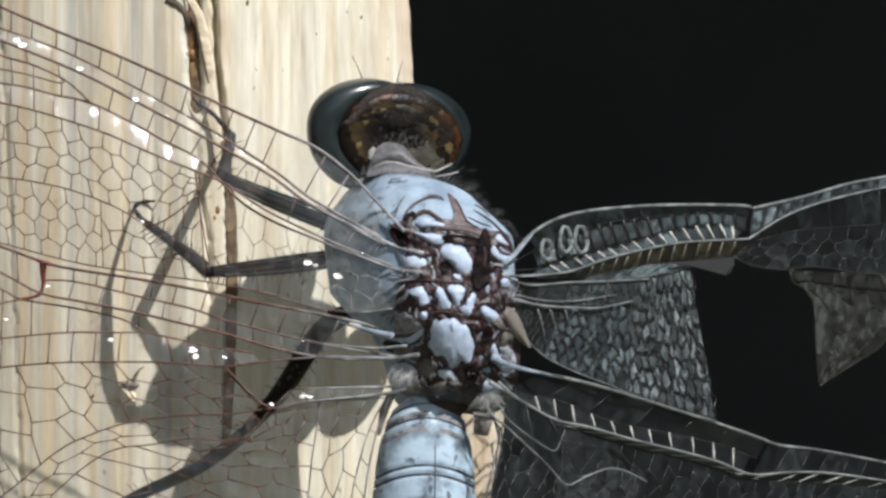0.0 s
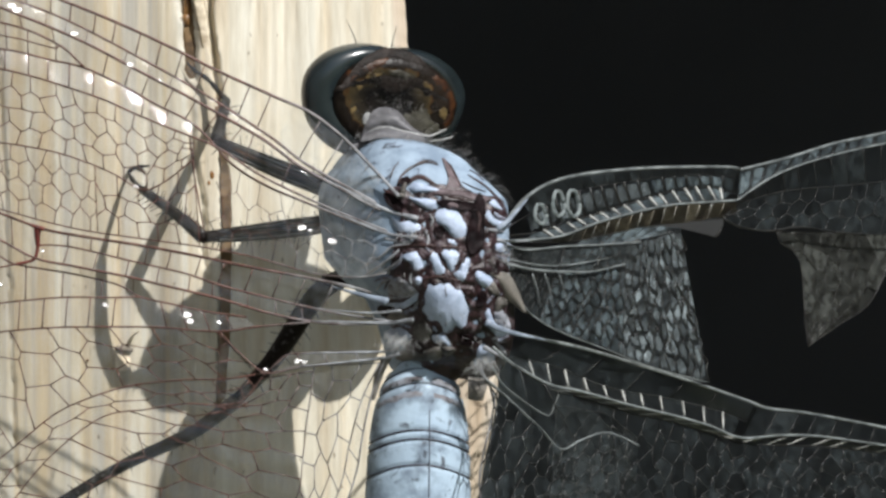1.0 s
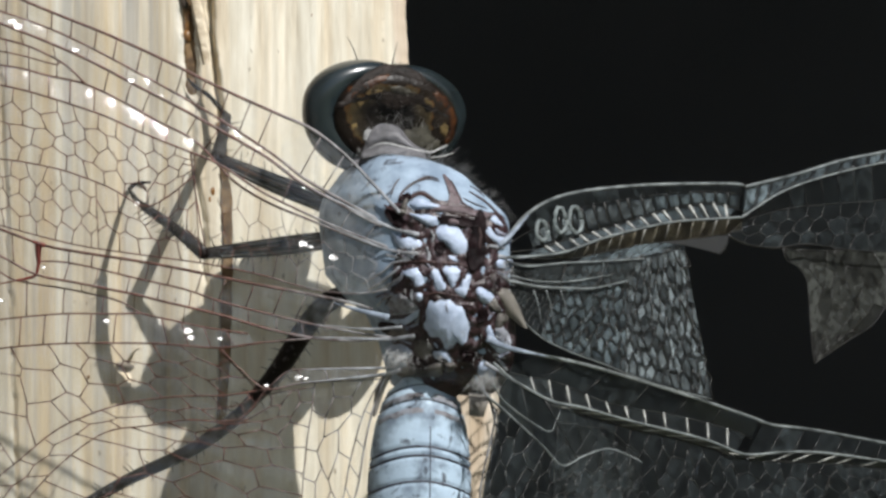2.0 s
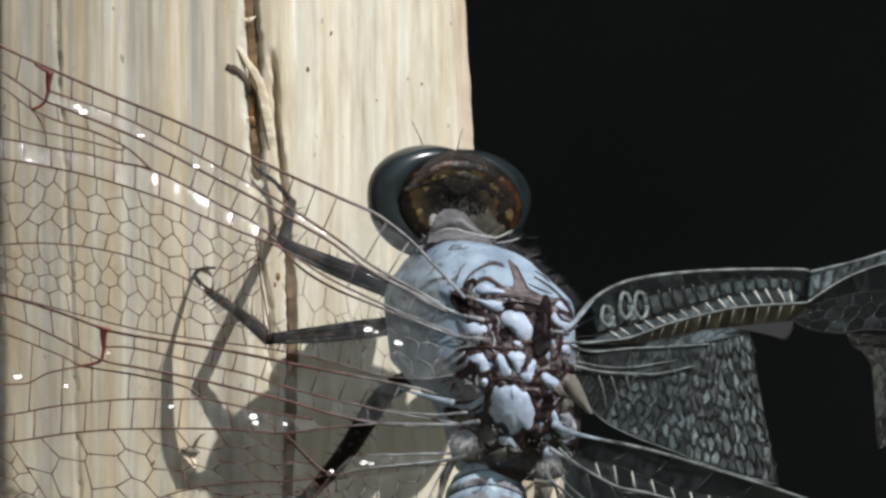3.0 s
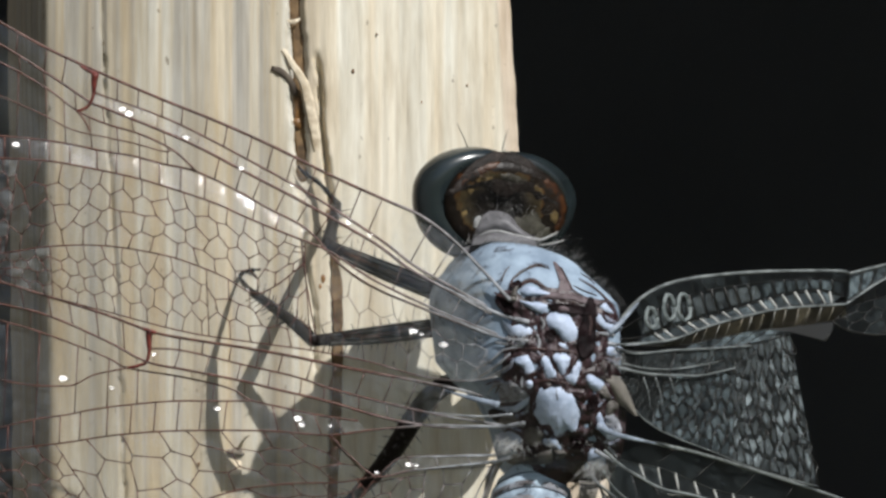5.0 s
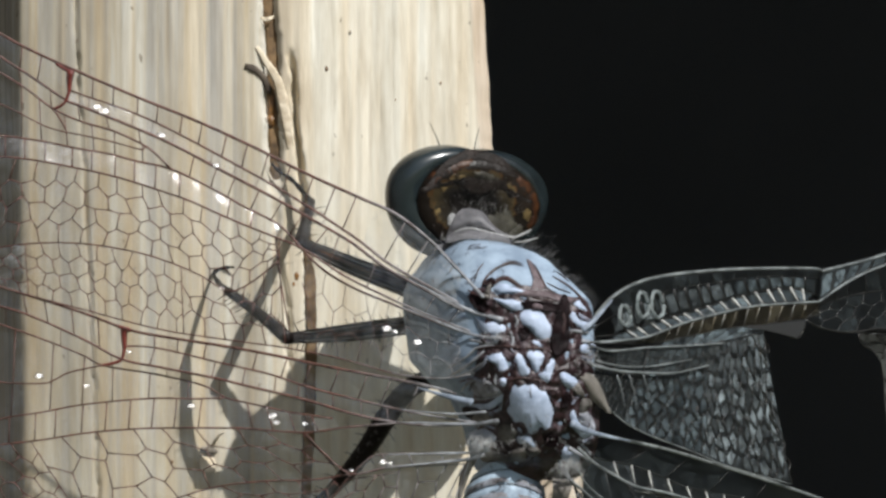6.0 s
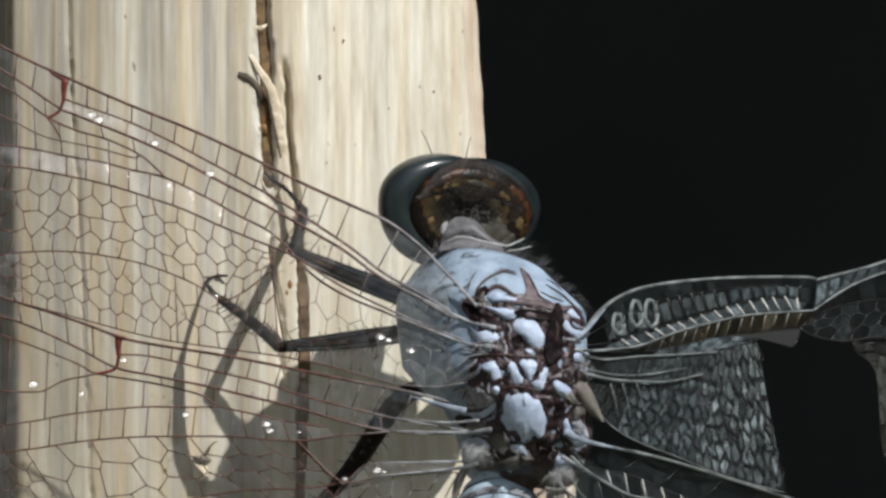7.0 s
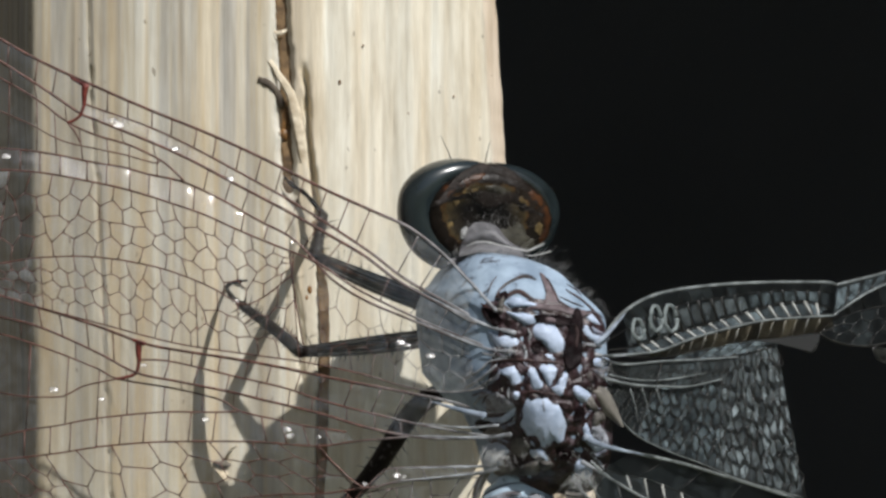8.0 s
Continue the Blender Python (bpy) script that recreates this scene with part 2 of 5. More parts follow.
silvered(M_VEIN)
M_NODUS = speckled("nodus_red", (0.07, 0.012, 0.010), (0.17, 0.035, 0.026), 2500, 0.4)
M_VEIN_PALE = speckled("vein_silver", (0.06, 0.067, 0.068), (0.26, 0.285, 0.285), 900, 0.4, (0.3, 0.7))
M_TICK = speckled("cross_vein_white", (0.20, 0.205, 0.195), (0.50, 0.50, 0.47), 1500, 0.45)
M_COSTA = speckled("costa_buff", (0.10, 0.088, 0.07), (0.32, 0.29, 0.245), 900, 0.4, (0.3, 0.7))
M_VEIN_DARK = speckled("vein_dark", (0.006, 0.006, 0.006), (0.032, 0.031, 0.029), 900, 0.4, (0.3, 0.7))
M_TUFT = speckled("tuft_pale", (0.26, 0.26, 0.25), (0.46, 0.47, 0.47), 3000, 0.5)
M_DOWN = speckled("fine_down", (0.14, 0.138, 0.135), (0.34, 0.335, 0.33), 3000, 0.5)
M_FUR = speckled("brown_fur", (0.006, 0.005, 0.004), (0.026, 0.019, 0.016), 1400, 0.6, (0.35, 0.65), 0.8, 0.08, 5000, 0.2)
M_BAND = dusted("worn_band", (0.13, 0.115, 0.115), (0.34, 0.36, 0.40), 1500, 0.6, (0.3, 0.65), 0.5, 0.03, 5000, 0.3)
M_HAIR = speckled("hair_grey", (0.035, 0.032, 0.03), (0.14, 0.135, 0.125), 3000, 0.5)
M_FILM = membrane_material("wing_film", 0.034, (0.70, 0.74, 0.77), 0.07, (0.97, 0.96, 0.94), 0.45)
M_FILM_MILK = membrane_material("wing_film_milky", 0.05, (0.80, 0.82, 0.83), 0.06, (0.97, 0.96, 0.94), 0.45)
M_FILM_CLOUD = membrane_material("wing_film_cloudy", 0.09, (0.72, 0.74, 0.75), 0.12, (0.95, 0.95, 0.94), 0.8)
# whitish film for the facets that are added as sun glints
M_GLINT = membrane_material("glint_film", 0.12, (0.80, 0.78, 0.78), 0.2, (0.95, 0.95, 0.94))
M_FILM_ASH = membrane_material("wing_film_ashen", 0.27, (0.35, 0.41, 0.43), 0.3, (0.80, 0.80, 0.79), 1.1)
M_FILM_DARK = membrane_material("wing_film_smoky", 0.175, (0.325, 0.41, 0.445), 0.22, (0.80, 0.80, 0.79))
M_FILM_THIN = membrane_material("wing_film_thin", 0.037, (0.31, 0.38, 0.40), 0.22, (0.80, 0.80, 0.79))
M_FILM_BROWN = membrane_material("wing_film_brown", 0.2, (0.17, 0.15, 0.105), 0.25, (0.7, 0.62, 0.5))
M_FLAP = membrane_material("folded_film", 0.5, (0.15, 0.14, 0.085), 0.3, (0.6, 0.55, 0.45))
M_RING = speckled("ring_milky", (0.07, 0.085, 0.085), (0.24, 0.27, 0.27), 2600, 0.8, (0.3, 0.7), 0.3, 0.03, 6000, 0.1)
M_FILM_STRIP = membrane_material("wing_film_strip", 0.10, (0.84, 0.83, 0.86), 0.06, (0.96, 0.95, 0.94))
M_BRONZE = membrane_material("wing_film_bronze", 0.45, (0.066, 0.07, 0.064), 0.3, (0.6, 0.55, 0.45))
M_LUMP = dusted("tan_cuticle", (0.045, 0.040, 0.034), (0.20, 0.185, 0.165), 1500, 0.55, (0.3, 0.7), 0.6, 0.04, 5000, 0.4)
M_MEMBRANULE = speckled("membranule", (0.10, 0.093, 0.082), (0.20, 0.183, 0.158), 1200, 0.6)
M_SHADE = speckled("shaded_board", (0.165, 0.161, 0.156), (0.205, 0.20, 0.194), 6, 0.95, spec=0.1, relief_mm=1, relief_scale=40)
M_GROUND = speckled("ground_soil_grass", (0.05, 0.06, 0.025), (0.12, 0.13, 0.06), 8, 0.95, relief_mm=10, relief_scale=60)


# ---- mesh helpers ----
class Geo:
    """Vertices and faces gathered for one mesh."""

    def __init__(self):
        self.v, self.f = [], []

    def face(self, pts):
        i = len(self.v)
        self.v.extend(pts)
        self.f.append(tuple(range(i, i + len(pts))))

    def grid(self, rows, close_u=False, cap=False):
        i, n = len(self.v), len(rows[0])
        for r in rows:
            self.v.extend(r)
        for a in range(len(rows) - 1):
            for b in range(n if close_u else n - 1):
                c = (b + 1) % n
                self.f.append((i + a * n + b, i + a * n + c, i + (a + 1) * n + c, i + (a + 1) * n + b))
        if cap:
            self.f.append(tuple(i + b for b in reversed(range(n))))
            self.f.append(tuple(i + (len(rows) - 1) * n + b for b in range(n)))

    def tube(self, pts, radii, sides=6, flat=1.0):
        """A round bar along pts; radii in metres, one or one per point."""
        pts = [Vector(p) for p in pts]
        if isinstance(radii, (int, float)):
            radii = [radii] * len(pts)
        rows, side = [], None
        for k, p in enumerate(pts):
            d = (pts[min(k + 1, len(pts) - 1)] - pts[max(k - 1, 0)]).normalized()
            ref = Vector((0, -1, 0)) if abs(d.y) < 0.9 else Vector((1, 0, 0))
            side = d.cross(ref).normalized()
            up = side.cross(d)
            rows.append([p + radii[k] * (math.cos(a) * side + flat * math.sin(a) * up)
                         for a in (2 * math.pi * j / sides for j in range(sides))])
        self.grid(rows, True, True)

    def ball(self, m, seg=24, rings=14, shape=None):
        """A ball deformed by shape(x, y, z) and placed by the matrix m."""
        rows = []
        for r in range(rings + 1):
            th = math.pi * min(max(r / rings, 0.002), 0.998)
            row = []
            for s in range(seg):
                ph = 2 * math.pi * s / seg
                p = (math.sin(th) * math.cos(ph), math.sin(th) * math.sin(ph), math.cos(th))
                p = shape(*p) if shape else p
                row.append(m @ Vector(p))
            rows.append(row)
        self.grid(rows, True, True)


def part(name, geo, material, parent=None, label="", smooth=True, origin=None):
    """Links geo, given in world places, as one mesh object under a thing or a part."""
    o = Vector(origin) if origin is not None else Vector((0, 0, 0))
    me = bpy.data.meshes.new(name)
    me.from_pydata([tuple(Vector(p) - o) for p in geo.v], [], geo.f)
    me.validate()
    me.update()
    if smooth:
        me.polygons.foreach_set("use_smooth", [True] * len(me.polygons))
    me.materials.append(material)
    ob = new(name, me)
    ob.location = o
    if parent is not None:
        ob.parent = parent
        base = Vector((0, 0, 0))
        q = parent
        while q is not None:
            base += q.location
            q = q.parent
        ob.location = o - base if origin is not None else -base
    return tagged(ob, label)


def spline(pts, n):
    """Smooth curve through a few points (tuples of any length), n + 1 samples at even arc length."""
    P = [np.array(p, float) for p in pts]
    if len(P) == 2:
        return [P[0] + (P[1] - P[0]) * k / n for k in range(n + 1)]
    P = [2 * P[0] - P[1]] + P + [2 * P[-1] - P[-2]]
    dense = []
    for i in range(1, len(P) - 2):
        for k in range(12):
            t = k / 12
            a, b, c, d = P[i - 1:i + 3]
            dense.append(0.5 * (2 * b + (c - a) * t + (2 * a - 5 * b + 4 * c - d) * t * t + (3 * b - a - 3 * c + d) * t ** 3))
    dense.append(P[-2])
    dense = np.array(dense)
    run = np.concatenate([[0], np.cumsum(np.linalg.norm(np.diff(dense, axis=0), axis=1))])
    want = np.linspace(0, run[-1], n + 1)
    return [np.array([np.interp(w, run, dense[:, j]) for j in range(dense.shape[1])]) for w in want]


rng = random.Random(7)


# ---- setting ----
def plane(name, pts, material, label, category):
    g = Geo()
    g.face([Vector(p) for p in pts])
    return tagged(part(name, g, material, None, "", False), label, category, kind="structure")


GROUND_Z = -0.75
plane("ground", [(-400, -400, GROUND_Z), (400, -400, GROUND_Z), (400, 400, GROUND_Z), (-400, 400, GROUND_Z)], M_GROUND, "dull green and brown grassy ground", "ground")


def backdrop():
    """A deep, dark backdrop behind the post: back wall, floor, and unseen sides and roof added to block light."""
    g = Geo()
    x0, x1, y0, y1, z0, z1, w = -0.16, 1.3, 1.4, 4.2, GROUND_Z, 1.5, 0.06
    for a, b in (((x0, y1, z0), (x1, y1 + w, z1)), ((x0 - w, -0.55, z0), (x0, y1 + w, z1 + 1.6)), ((x1, -0.5, z0), (x1 + w, y1 + w, z1 + 0.8)),
                 ((x0 - w, y0, z1), (x1 + w, y1 + w, z1 + w)), ((x0, y0, z0 + 0.004), (x1, y1, z0 + 0.03))):
        c = [Vector((p, q, r)) for p in (a[0], b[0]) for q in (a[1], b[1]) for r in (a[2], b[2])]
        for f in ((0, 1, 3, 2), (4, 6, 7, 5), (0, 4, 5, 1), (2, 3, 7, 6), (0, 2, 6, 4), (1, 5, 7, 3)):
            g.face([c[i] for i in f])
    return tagged(part("backdrop", g, M_SHADE, None, "", False), "dark backdrop behind the post with added walls and roof that shade it", "backdrop", kind="structure")


backdrop()


# ---- the wooden post ----
def post_left(v):
    return -112 + 0.012 * (v + 122) + 4.0 * noise.noise((v / 80.0, 2, 0))


def post_right(v):
    t = min(max((v - 200) / 540.0, 0), 1)
    bulge = (896 - 739) * t * t * (3 - 2 * t) - 0.2 * max(v - 760, 0)
    return 722 + 0.062 * min(v, 200) + bulge + 2.5 * noise.noise((v / 60.0, 5, 0)) + 1.2 * noise.noise((v / 14.0, 9, 0))


CRACKS = (  # course of each crack: points on it, half width, depth in mm
    ([(332, -420), (334, -200), (335, -122), (338, -60), (343, -10), (338, 40), (342, 100), (346, 160), (350, 230)], 10.0, 0.55),
    ([(376, -26), (377, 0), (382, 90), (394, 200), (404, 330), (408, 460), (404, 620), (398, 780)], 3.8, 0.8),
    ([(-9, -420), (-7, -122), (2, 60), (12, 250), (24, 500), (32, 760), (45, 960)], 2.2, 0.26),
    ([(350, 250), (352, 330), (368, 420), (372, 560)], 4, 0.3),
)
CRACK_LINES = [(np.array(spline(c, 40)), w, d) for c, w, d in CRACKS]


def crack_depth(u, v):
    s = 0.0
    for line, w, d in CRACK_LINES:
        vv = line[:, 1]
        if v < vv[0] - 30 or v > vv[-1] + 30:
            continue
        c = np.interp(v, vv, line[:, 0])
        fade = min(1.0, max(0.0, min(v - vv[0], vv[-1] - v) / 50.0 + 0.15))
        wob = 1 + (0.35 * noise.noise((v / 30.0, w, 1)) + 0.2 * noise.noise((v / 6.0, w, 4)) if w > 3.5 else 0.3 * noise.noise((v / 90.0, w, 1)))
        c += 4.0 * noise.noise((v / 40.0, w, 8)) + (1.2 * noise.noise((v / 9.0, w, 2)) if w > 3.5 else 0)
        q = abs(u - c) / (w * wob)
        if q < 1.6:
            s = max(s, d * fade * (1 - (q / 1.6) ** 3))
    return s


def wooden_post():
    thing = tagged(new("wooden_post"), "pale weathered wooden post with long drying cracks", "post")
    base = at(300, 441)
    thing.location = (base.x, 0, GROUND_Z)
    g = Geo()
    vs = [-3000, -1200, -600, -420] + list(np.arange(-260, 1080, 6.0)) + [1300, 2200, 6000, 441 - GROUND_Z / UNIT]
    rows, nf = [], 210
    depth = 24.0
    for v in vs:
        a, b = post_left(min(max(v, -600), 1300)), post_right(min(max(v, -600), 1150))
        row = []
        for k in range(nf + 1):
            u = a + (b - a) * k / nf
            e = min(u - a, b - u)
            edge = -0.30 * max(0, 1 - e / 16.0) ** 2 if u - a < b - u else -0.55 * max(0, 1 - e / 20.0)
            rel = 0.05 * noise.noise((u / 9.0, v / 260.0, 0)) + 0.10 * noise.noise((u / 45.0, v / 700.0, 3)) + 0.018 * noise.noise((u / 3.0, v / 60.0, 7))
            row.append(at(u, v, edge + rel - crack_depth(u, v)))
        for u, d in ((b + 1, 2), (b + 1, depth), (a - 50, depth), (a - 62, depth - 2), (a - 50, 13), (a - 26, 5), (a - 4, 0.9)):
            row.append(at(u, v, -d))
        rows.append(row)
    g.grid(rows, True, True)
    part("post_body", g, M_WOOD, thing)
    # splinters and resin in the main crack
    for pts, r in (([(314, -34, 0.05), (332, -6, 0.1), (352, 30, 0.1), (364, 80, 0.08), (373, 130, 0.0), (382, 215, -0.15)], 10),
                   ([(322, -86, -0.1), (332, -82, 0.0), (345, -88, -0.1)], 4)):
        s = Geo()
        line = spline(pts, 26)
        s.tube([at(p[0] + 2.5 * noise.noise((k / 2.0, r, 3)), p[1], p[2]) for k, p in enumerate(line)],
               [r * UNIT * (0.25 + 0.75 * math.sin(math.pi * (0.06 + 0.9 * k / 26))) * (1 + 0.3 * noise.noise((k / 2.2, r, 0))) for k in range(27)], 6, 0.13)
        part("splinter", s, M_SPLINTER, thing, "pale loose wood splinter")
    s = Geo()
    s.tube([at(p[0] + 2 * noise.noise((k / 2.5, 4, 1)), p[1], -0.42) for k, p in enumerate(spline([(331, -330), (335, -122), (343, -40), (345, 60), (348, 150), (350, 222)], 60))], [UNIT * (12.5 + 2 * noise.noise((k / 1.7, 5, 1))) for k in range(61)], 7, 0.12)
    part("bark_strip", s, M_BARK, thing, "brown bark left deep in the crack")
    for u, v, w, hgt in ((341, 72, 8, 22), (340, 98, 9, 14), (346, 250, 6, 26)):
        s = Geo()
        s.ball(Matrix.Translation(at(u, v, -0.5)) @ Matrix.Diagonal((w * UNIT, 0.0003, hgt * UNIT, 1)), 10, 8)
        part("resin_bead", s, M_RESIN, thing, "amber brown resin in the crack")
    s = Geo()
    s.tube([at(*p) for p in spline([(399, 250, -0.05), (406, 330, 0.0), (411, 460, 0.02), (410, 560, 0.03), (407, 660, 0.02), (402, 780, -0.05)], 40)], [UNIT * (9.5 + 4 * noise.noise((k / 3.0, 1, 1))) for k in range(41)], 8, 0.08)
    part("bark_strip", s, M_BARK, thing, "brown bark left in a narrow crack")
    s = Geo()
    s.tube([at(*p) for p in spline([(294, 0, 0.04), (308, 4, 0.08), (323, 16, 0.06), (332, 32, -0.1), (336, 48, -0.3)], 10)], [7.2 * UNIT * (0.85 + 0.25 * noise.noise((k / 1.5, 3, 3))) for k in range(11)], 7, 0.4)
    part("bark_scrap", s, M_SCRAP, thing, "grey brown scrap of bark")
    for u, v, r in ((438, 5, 4), (385, 372, 7), (380, 386, 4), (560, 60, 2.5), (480, -60, 2.5), (640, 30, 2.2), (165, 700, 3)):
        s = Geo()
        s.ball(Matrix.Translation(at(u, v, 0.02)) @ Matrix.Diagonal((r * UNIT * 0.7, 0.00006, r * UNIT * 1.2, 1)), 8, 6)
        part("dark_speck", s, M_RESIN, thing, "tiny dark speck of dirt")
    s = Geo()
    s.ball(Matrix.Translation(at(230, 680, 0.0)) @ pose(0, 0, 0, 0, 8, 0) @ Matrix.Diagonal((17 * UNIT, 0.0003, 7 * UNIT, 1)), 12, 8)
    part("wood_chip", s, M_TWIG, thing, "dark brown loose chip")
    s = Geo()
    rows = [[at(228 + du * (1 + 0.25 * noise.noise((dv, du, 1))), 704 + dv, 0.22 + 0.026 * (0.55 * dv - 0.3 * du)) for du in np.linspace(-15, 13, 7)] for dv in np.linspace(-17, 15, 7)]
    s.grid([[p + Vector((0, 0.0007, 0)) for p in rows[0]]] + rows + [[p + Vector((0, 0.001, 0)) for p in rows[-1]]])
    part("wood_flake", s, M_SPLINTER, thing, "pale lifted flake of wood")
    s = Geo()
    s.tube([at(*p) for p in spline([(236, 672, 0.2), (246, 655, 0.6), (258, 648, 0.9)], 6)], [3 * UNIT, 4 * UNIT, 3 * UNIT, 3 * UNIT, 2 * UNIT, 2 * UNIT, UNIT], 5)
    part("splinter", s, M_SPLINTER, thing)
    return thing


wooden_post()


# ---- the dragonfly ----
dragonfly = tagged(new("dragonfly"), "powdery blue dragonfly with clear torn wings perched on the post", "dragonfly")
dragonfly.location = at(500, 600)


def thorax_row(v):
    """Middle, half width and top height of the thorax at v."""
    keys = np.array([(300, 684, 14, 11.0), (312, 700, 50, 12.4), (320, 706, 72, 13.0), (330, 714, 92, 13.5), (345, 720, 112, 14.0), (360, 722, 124, 14.3), (376, 724, 140, 14.6), (400, 732, 158, 14.8), (416, 739, 166, 14.9),
                     (430, 741, 168, 14.9), (520, 748, 164, 15.0), (560, 766, 146, 14.9), (590, 784, 128, 14.6), (640, 791, 112, 14.0), (690, 785, 93, 13.2), (712, 775, 75, 12.4), (730, 770, 50, 11.6)])
    return [float(np.interp(v, keys[:, 0], keys[:, j])) for j in (1, 2, 3)]


THORAX_TILT = 0.18    # the back is turned a little towards the sun side


def thorax_top(u, v):
    c, w, top = thorax_row(v)
    q = min(max((u - c) / w, -0.999), 0.999)
    q2 = q - THORAX_TILT * (1 - q * q)
    low = min(thorax_edge(q), top - 0.8)
    if q2 < 0:
        return low + (top - low) * max(0.0, 1 - abs(q2) ** 2.3) ** 0.56
    return low + (top - low) * max(0.0, 1 - abs(q2) ** 2.2) ** 0.5


def thorax_edge(q):
    """Height of the widest line: the body is rolled, its far side higher."""
    return 10.9 + 2.1 * q


def thorax():
    g = Geo()
    rows = []
    for v in np.linspace(300, 730, 72):
        c, w, top = thorax_row(v)
        row = []
        for k in range(56):
            a = 2 * math.pi * k / 56
            q = -math.cos(a)
            u = c + w * q
            if math.sin(a) >= 0:
                h = thorax_top(u, v)
            else:
                h = min(thorax_edge(q), top - 0.8) - (1.4 if v > 330 else 1.0) * (1 - q * q) ** 0.5
                # unseen bulge of the underside, added to throw shade on the post
                h -= 1.5 * math.exp(-((u - 728) / 70) ** 2 - ((v - 405) / 45) ** 2) * (1 - q * q) ** 0.5
            h += 0.06 * noise.noise((u / 40.0, v / 40.0, 1))
            row.append(at(u, v, h))
        rows.append(row)
    g.grid(rows, True, True)
    return part("thorax", g, M_PRUINOSE, dragonfly)


body = thorax()


def patch(name, outline, material, lift, bulge, parent=None, label="", n=36, rings=7, rough=0.10):
    """A raised plate on the thorax with a rounded outline: outline(angle) gives its rim, bulge the height of its crown."""
    g = Geo()
    rim = [outline(2 * math.pi * k / n) for k in range(n)]
    cu, cv = sum(p[0] for p in rim) / n, sum(p[1] for p in rim) / n
    rows, inward = [], []
    for r in range(rings + 1):
        t = 1 - (r / rings) ** 1.4 * 0.97
        e = 0 if r else -0.25
        inward += [1 - t] * n
        rows.append([at(cu + (p[0] - cu) * t, cv + (p[1] - cv) * t,
                        thorax_top(cu + (p[0] - cu) * t, cv + (p[1] - cv) * t) + lift + e + bulge * (1 - t ** 2.6)
                        + rough * (noise.noise(((cu + (p[0] - cu) * t) / 13.0, (cv + (p[1] - cv) * t) / 13.0, 2)) + 0.45 * noise.noise(((cu + (p[0] - cu) * t) / 5.0, (cv + (p[1] - cv) * t) / 5.0, 6)))) for p in rim])
    g.grid(rows, True, True)
    ob = part(name, g, material, parent or body, label)
    ob.data.attributes.new("inward", "FLOAT", "POINT").data.foreach_set("value", inward)
    return ob


def oval(u, v, a, b, turn=0.0, power=2.5, wob=0.05, seed=0):
    c, s = math.cos(radians(turn)), math.sin(radians(turn))

    def f(t):
        x = abs(math.cos(t)) ** (2 / power) * math.copysign(1, math.cos(t)) * a
        y = abs(math.sin(t)) ** (2 / power) * math.copysign(1, math.sin(t)) * b
        k = 1 + wob * math.sin(3 * t + seed) + wob * math.sin(2 * t + 2.3 * seed) + 1.6 * wob * noise.noise((1.3 * math.cos(t), 1.3 * math.sin(t), seed))
        return u + (x * c - y * s) * k, v + (x * s + y * c) * k
    return f


# dark cuticle between the wing bases
patch("dorsal_trough", oval(810, 566, 110, 168, -2, 2.4, 0.06), M_TROUGH, 0.05, 0.05, None, "dark reddish brown cuticle between the plates", 150, 46, 0.16)
patch("dorsal_trough", oval(884, 440, 26, 30, 0, 2.2, 0.06), M_TROUGH, 0.06, 0.05, None, "", 40, 10, 0.12)
patch("dorsal_trough", oval(722, 420, 36, 22, 35, 2.3, 0.06), M_TROUGH, 0.06, 0.05, None, "", 40, 10, 0.12)
for u, v, a_, b_, turn in ((727, 382, 10, 7, -30), (708, 420, 20, 11, 38), (854, 464, 17, 54, 4), (838, 664, 18, 9, 10), (694, 613, 16, 11, 0), (862, 592, 9, 16, 10), (822, 425, 40, 8, 8), (788, 472, 10, 12, -20)):
    patch("cuticle_pit", oval(u, v, a_, b_, turn, 2.2, 0.1, u), M_PIT, 0.2, -0.05, None, "black hollow between the plates", 40, 8, 0.08)


def poly(corners):
    """A closed rounded outline through a few corners."""
    P = [np.array(c, float) for c in corners]
    mid = sum(P) / len(P)
    P = [mid + (p - mid) * 1.07 for p in P]
    m = len(P)

    def f(angle):
        x = angle / (2 * math.pi) * m
        i = int(x) % m
        t = x - int(x)
        p, q, r_, s_ = (P[(i + j - 1) % m] for j in range(4))
        c = 0.5 * (2 * q + (r_ - p) * t + (2 * p - 5 * q + 4 * r_ - s_) * t * t + (3 * q - p - 3 * r_ + s_) * t ** 3)
        c = c + np.array([noise.noise((c[0] / 6.0, c[1] / 6.0, 1)), noise.noise((c[0] / 6.0, c[1] / 6.0, 4))]) * 1.3
        return float(c[0]), float(c[1])
    return f


TAKEN = []


def plate(crown, *corners):
    """A dusty plate of the back: its crown in millimetres and its corners."""
    TAKEN.append(corners)
    return patch("thorax_plate", poly(corners), M_PLATE, 0.02, crown * 0.8, None, "", 60, 9, 0.03)


plate(0.38, (780, 440), (796, 430), (818, 436), (830, 452), (838, 470), (827, 485), (810, 482), (796, 466), (782, 456))
plate(0.12, (803, 485), (826, 487), (824, 497), (806, 496))
plate(0.26, (734, 394), (746, 385), (762, 389), (790, 399), (770, 403), (742, 402))
plate(0.30, (730, 410), (748, 413), (768, 413), (784, 420), (785, 429), (772, 435), (754, 427), (740, 419))
plate(0.30, (721, 518), (732, 508), (748, 509), (758, 526), (757, 542), (744, 546), (738, 530))
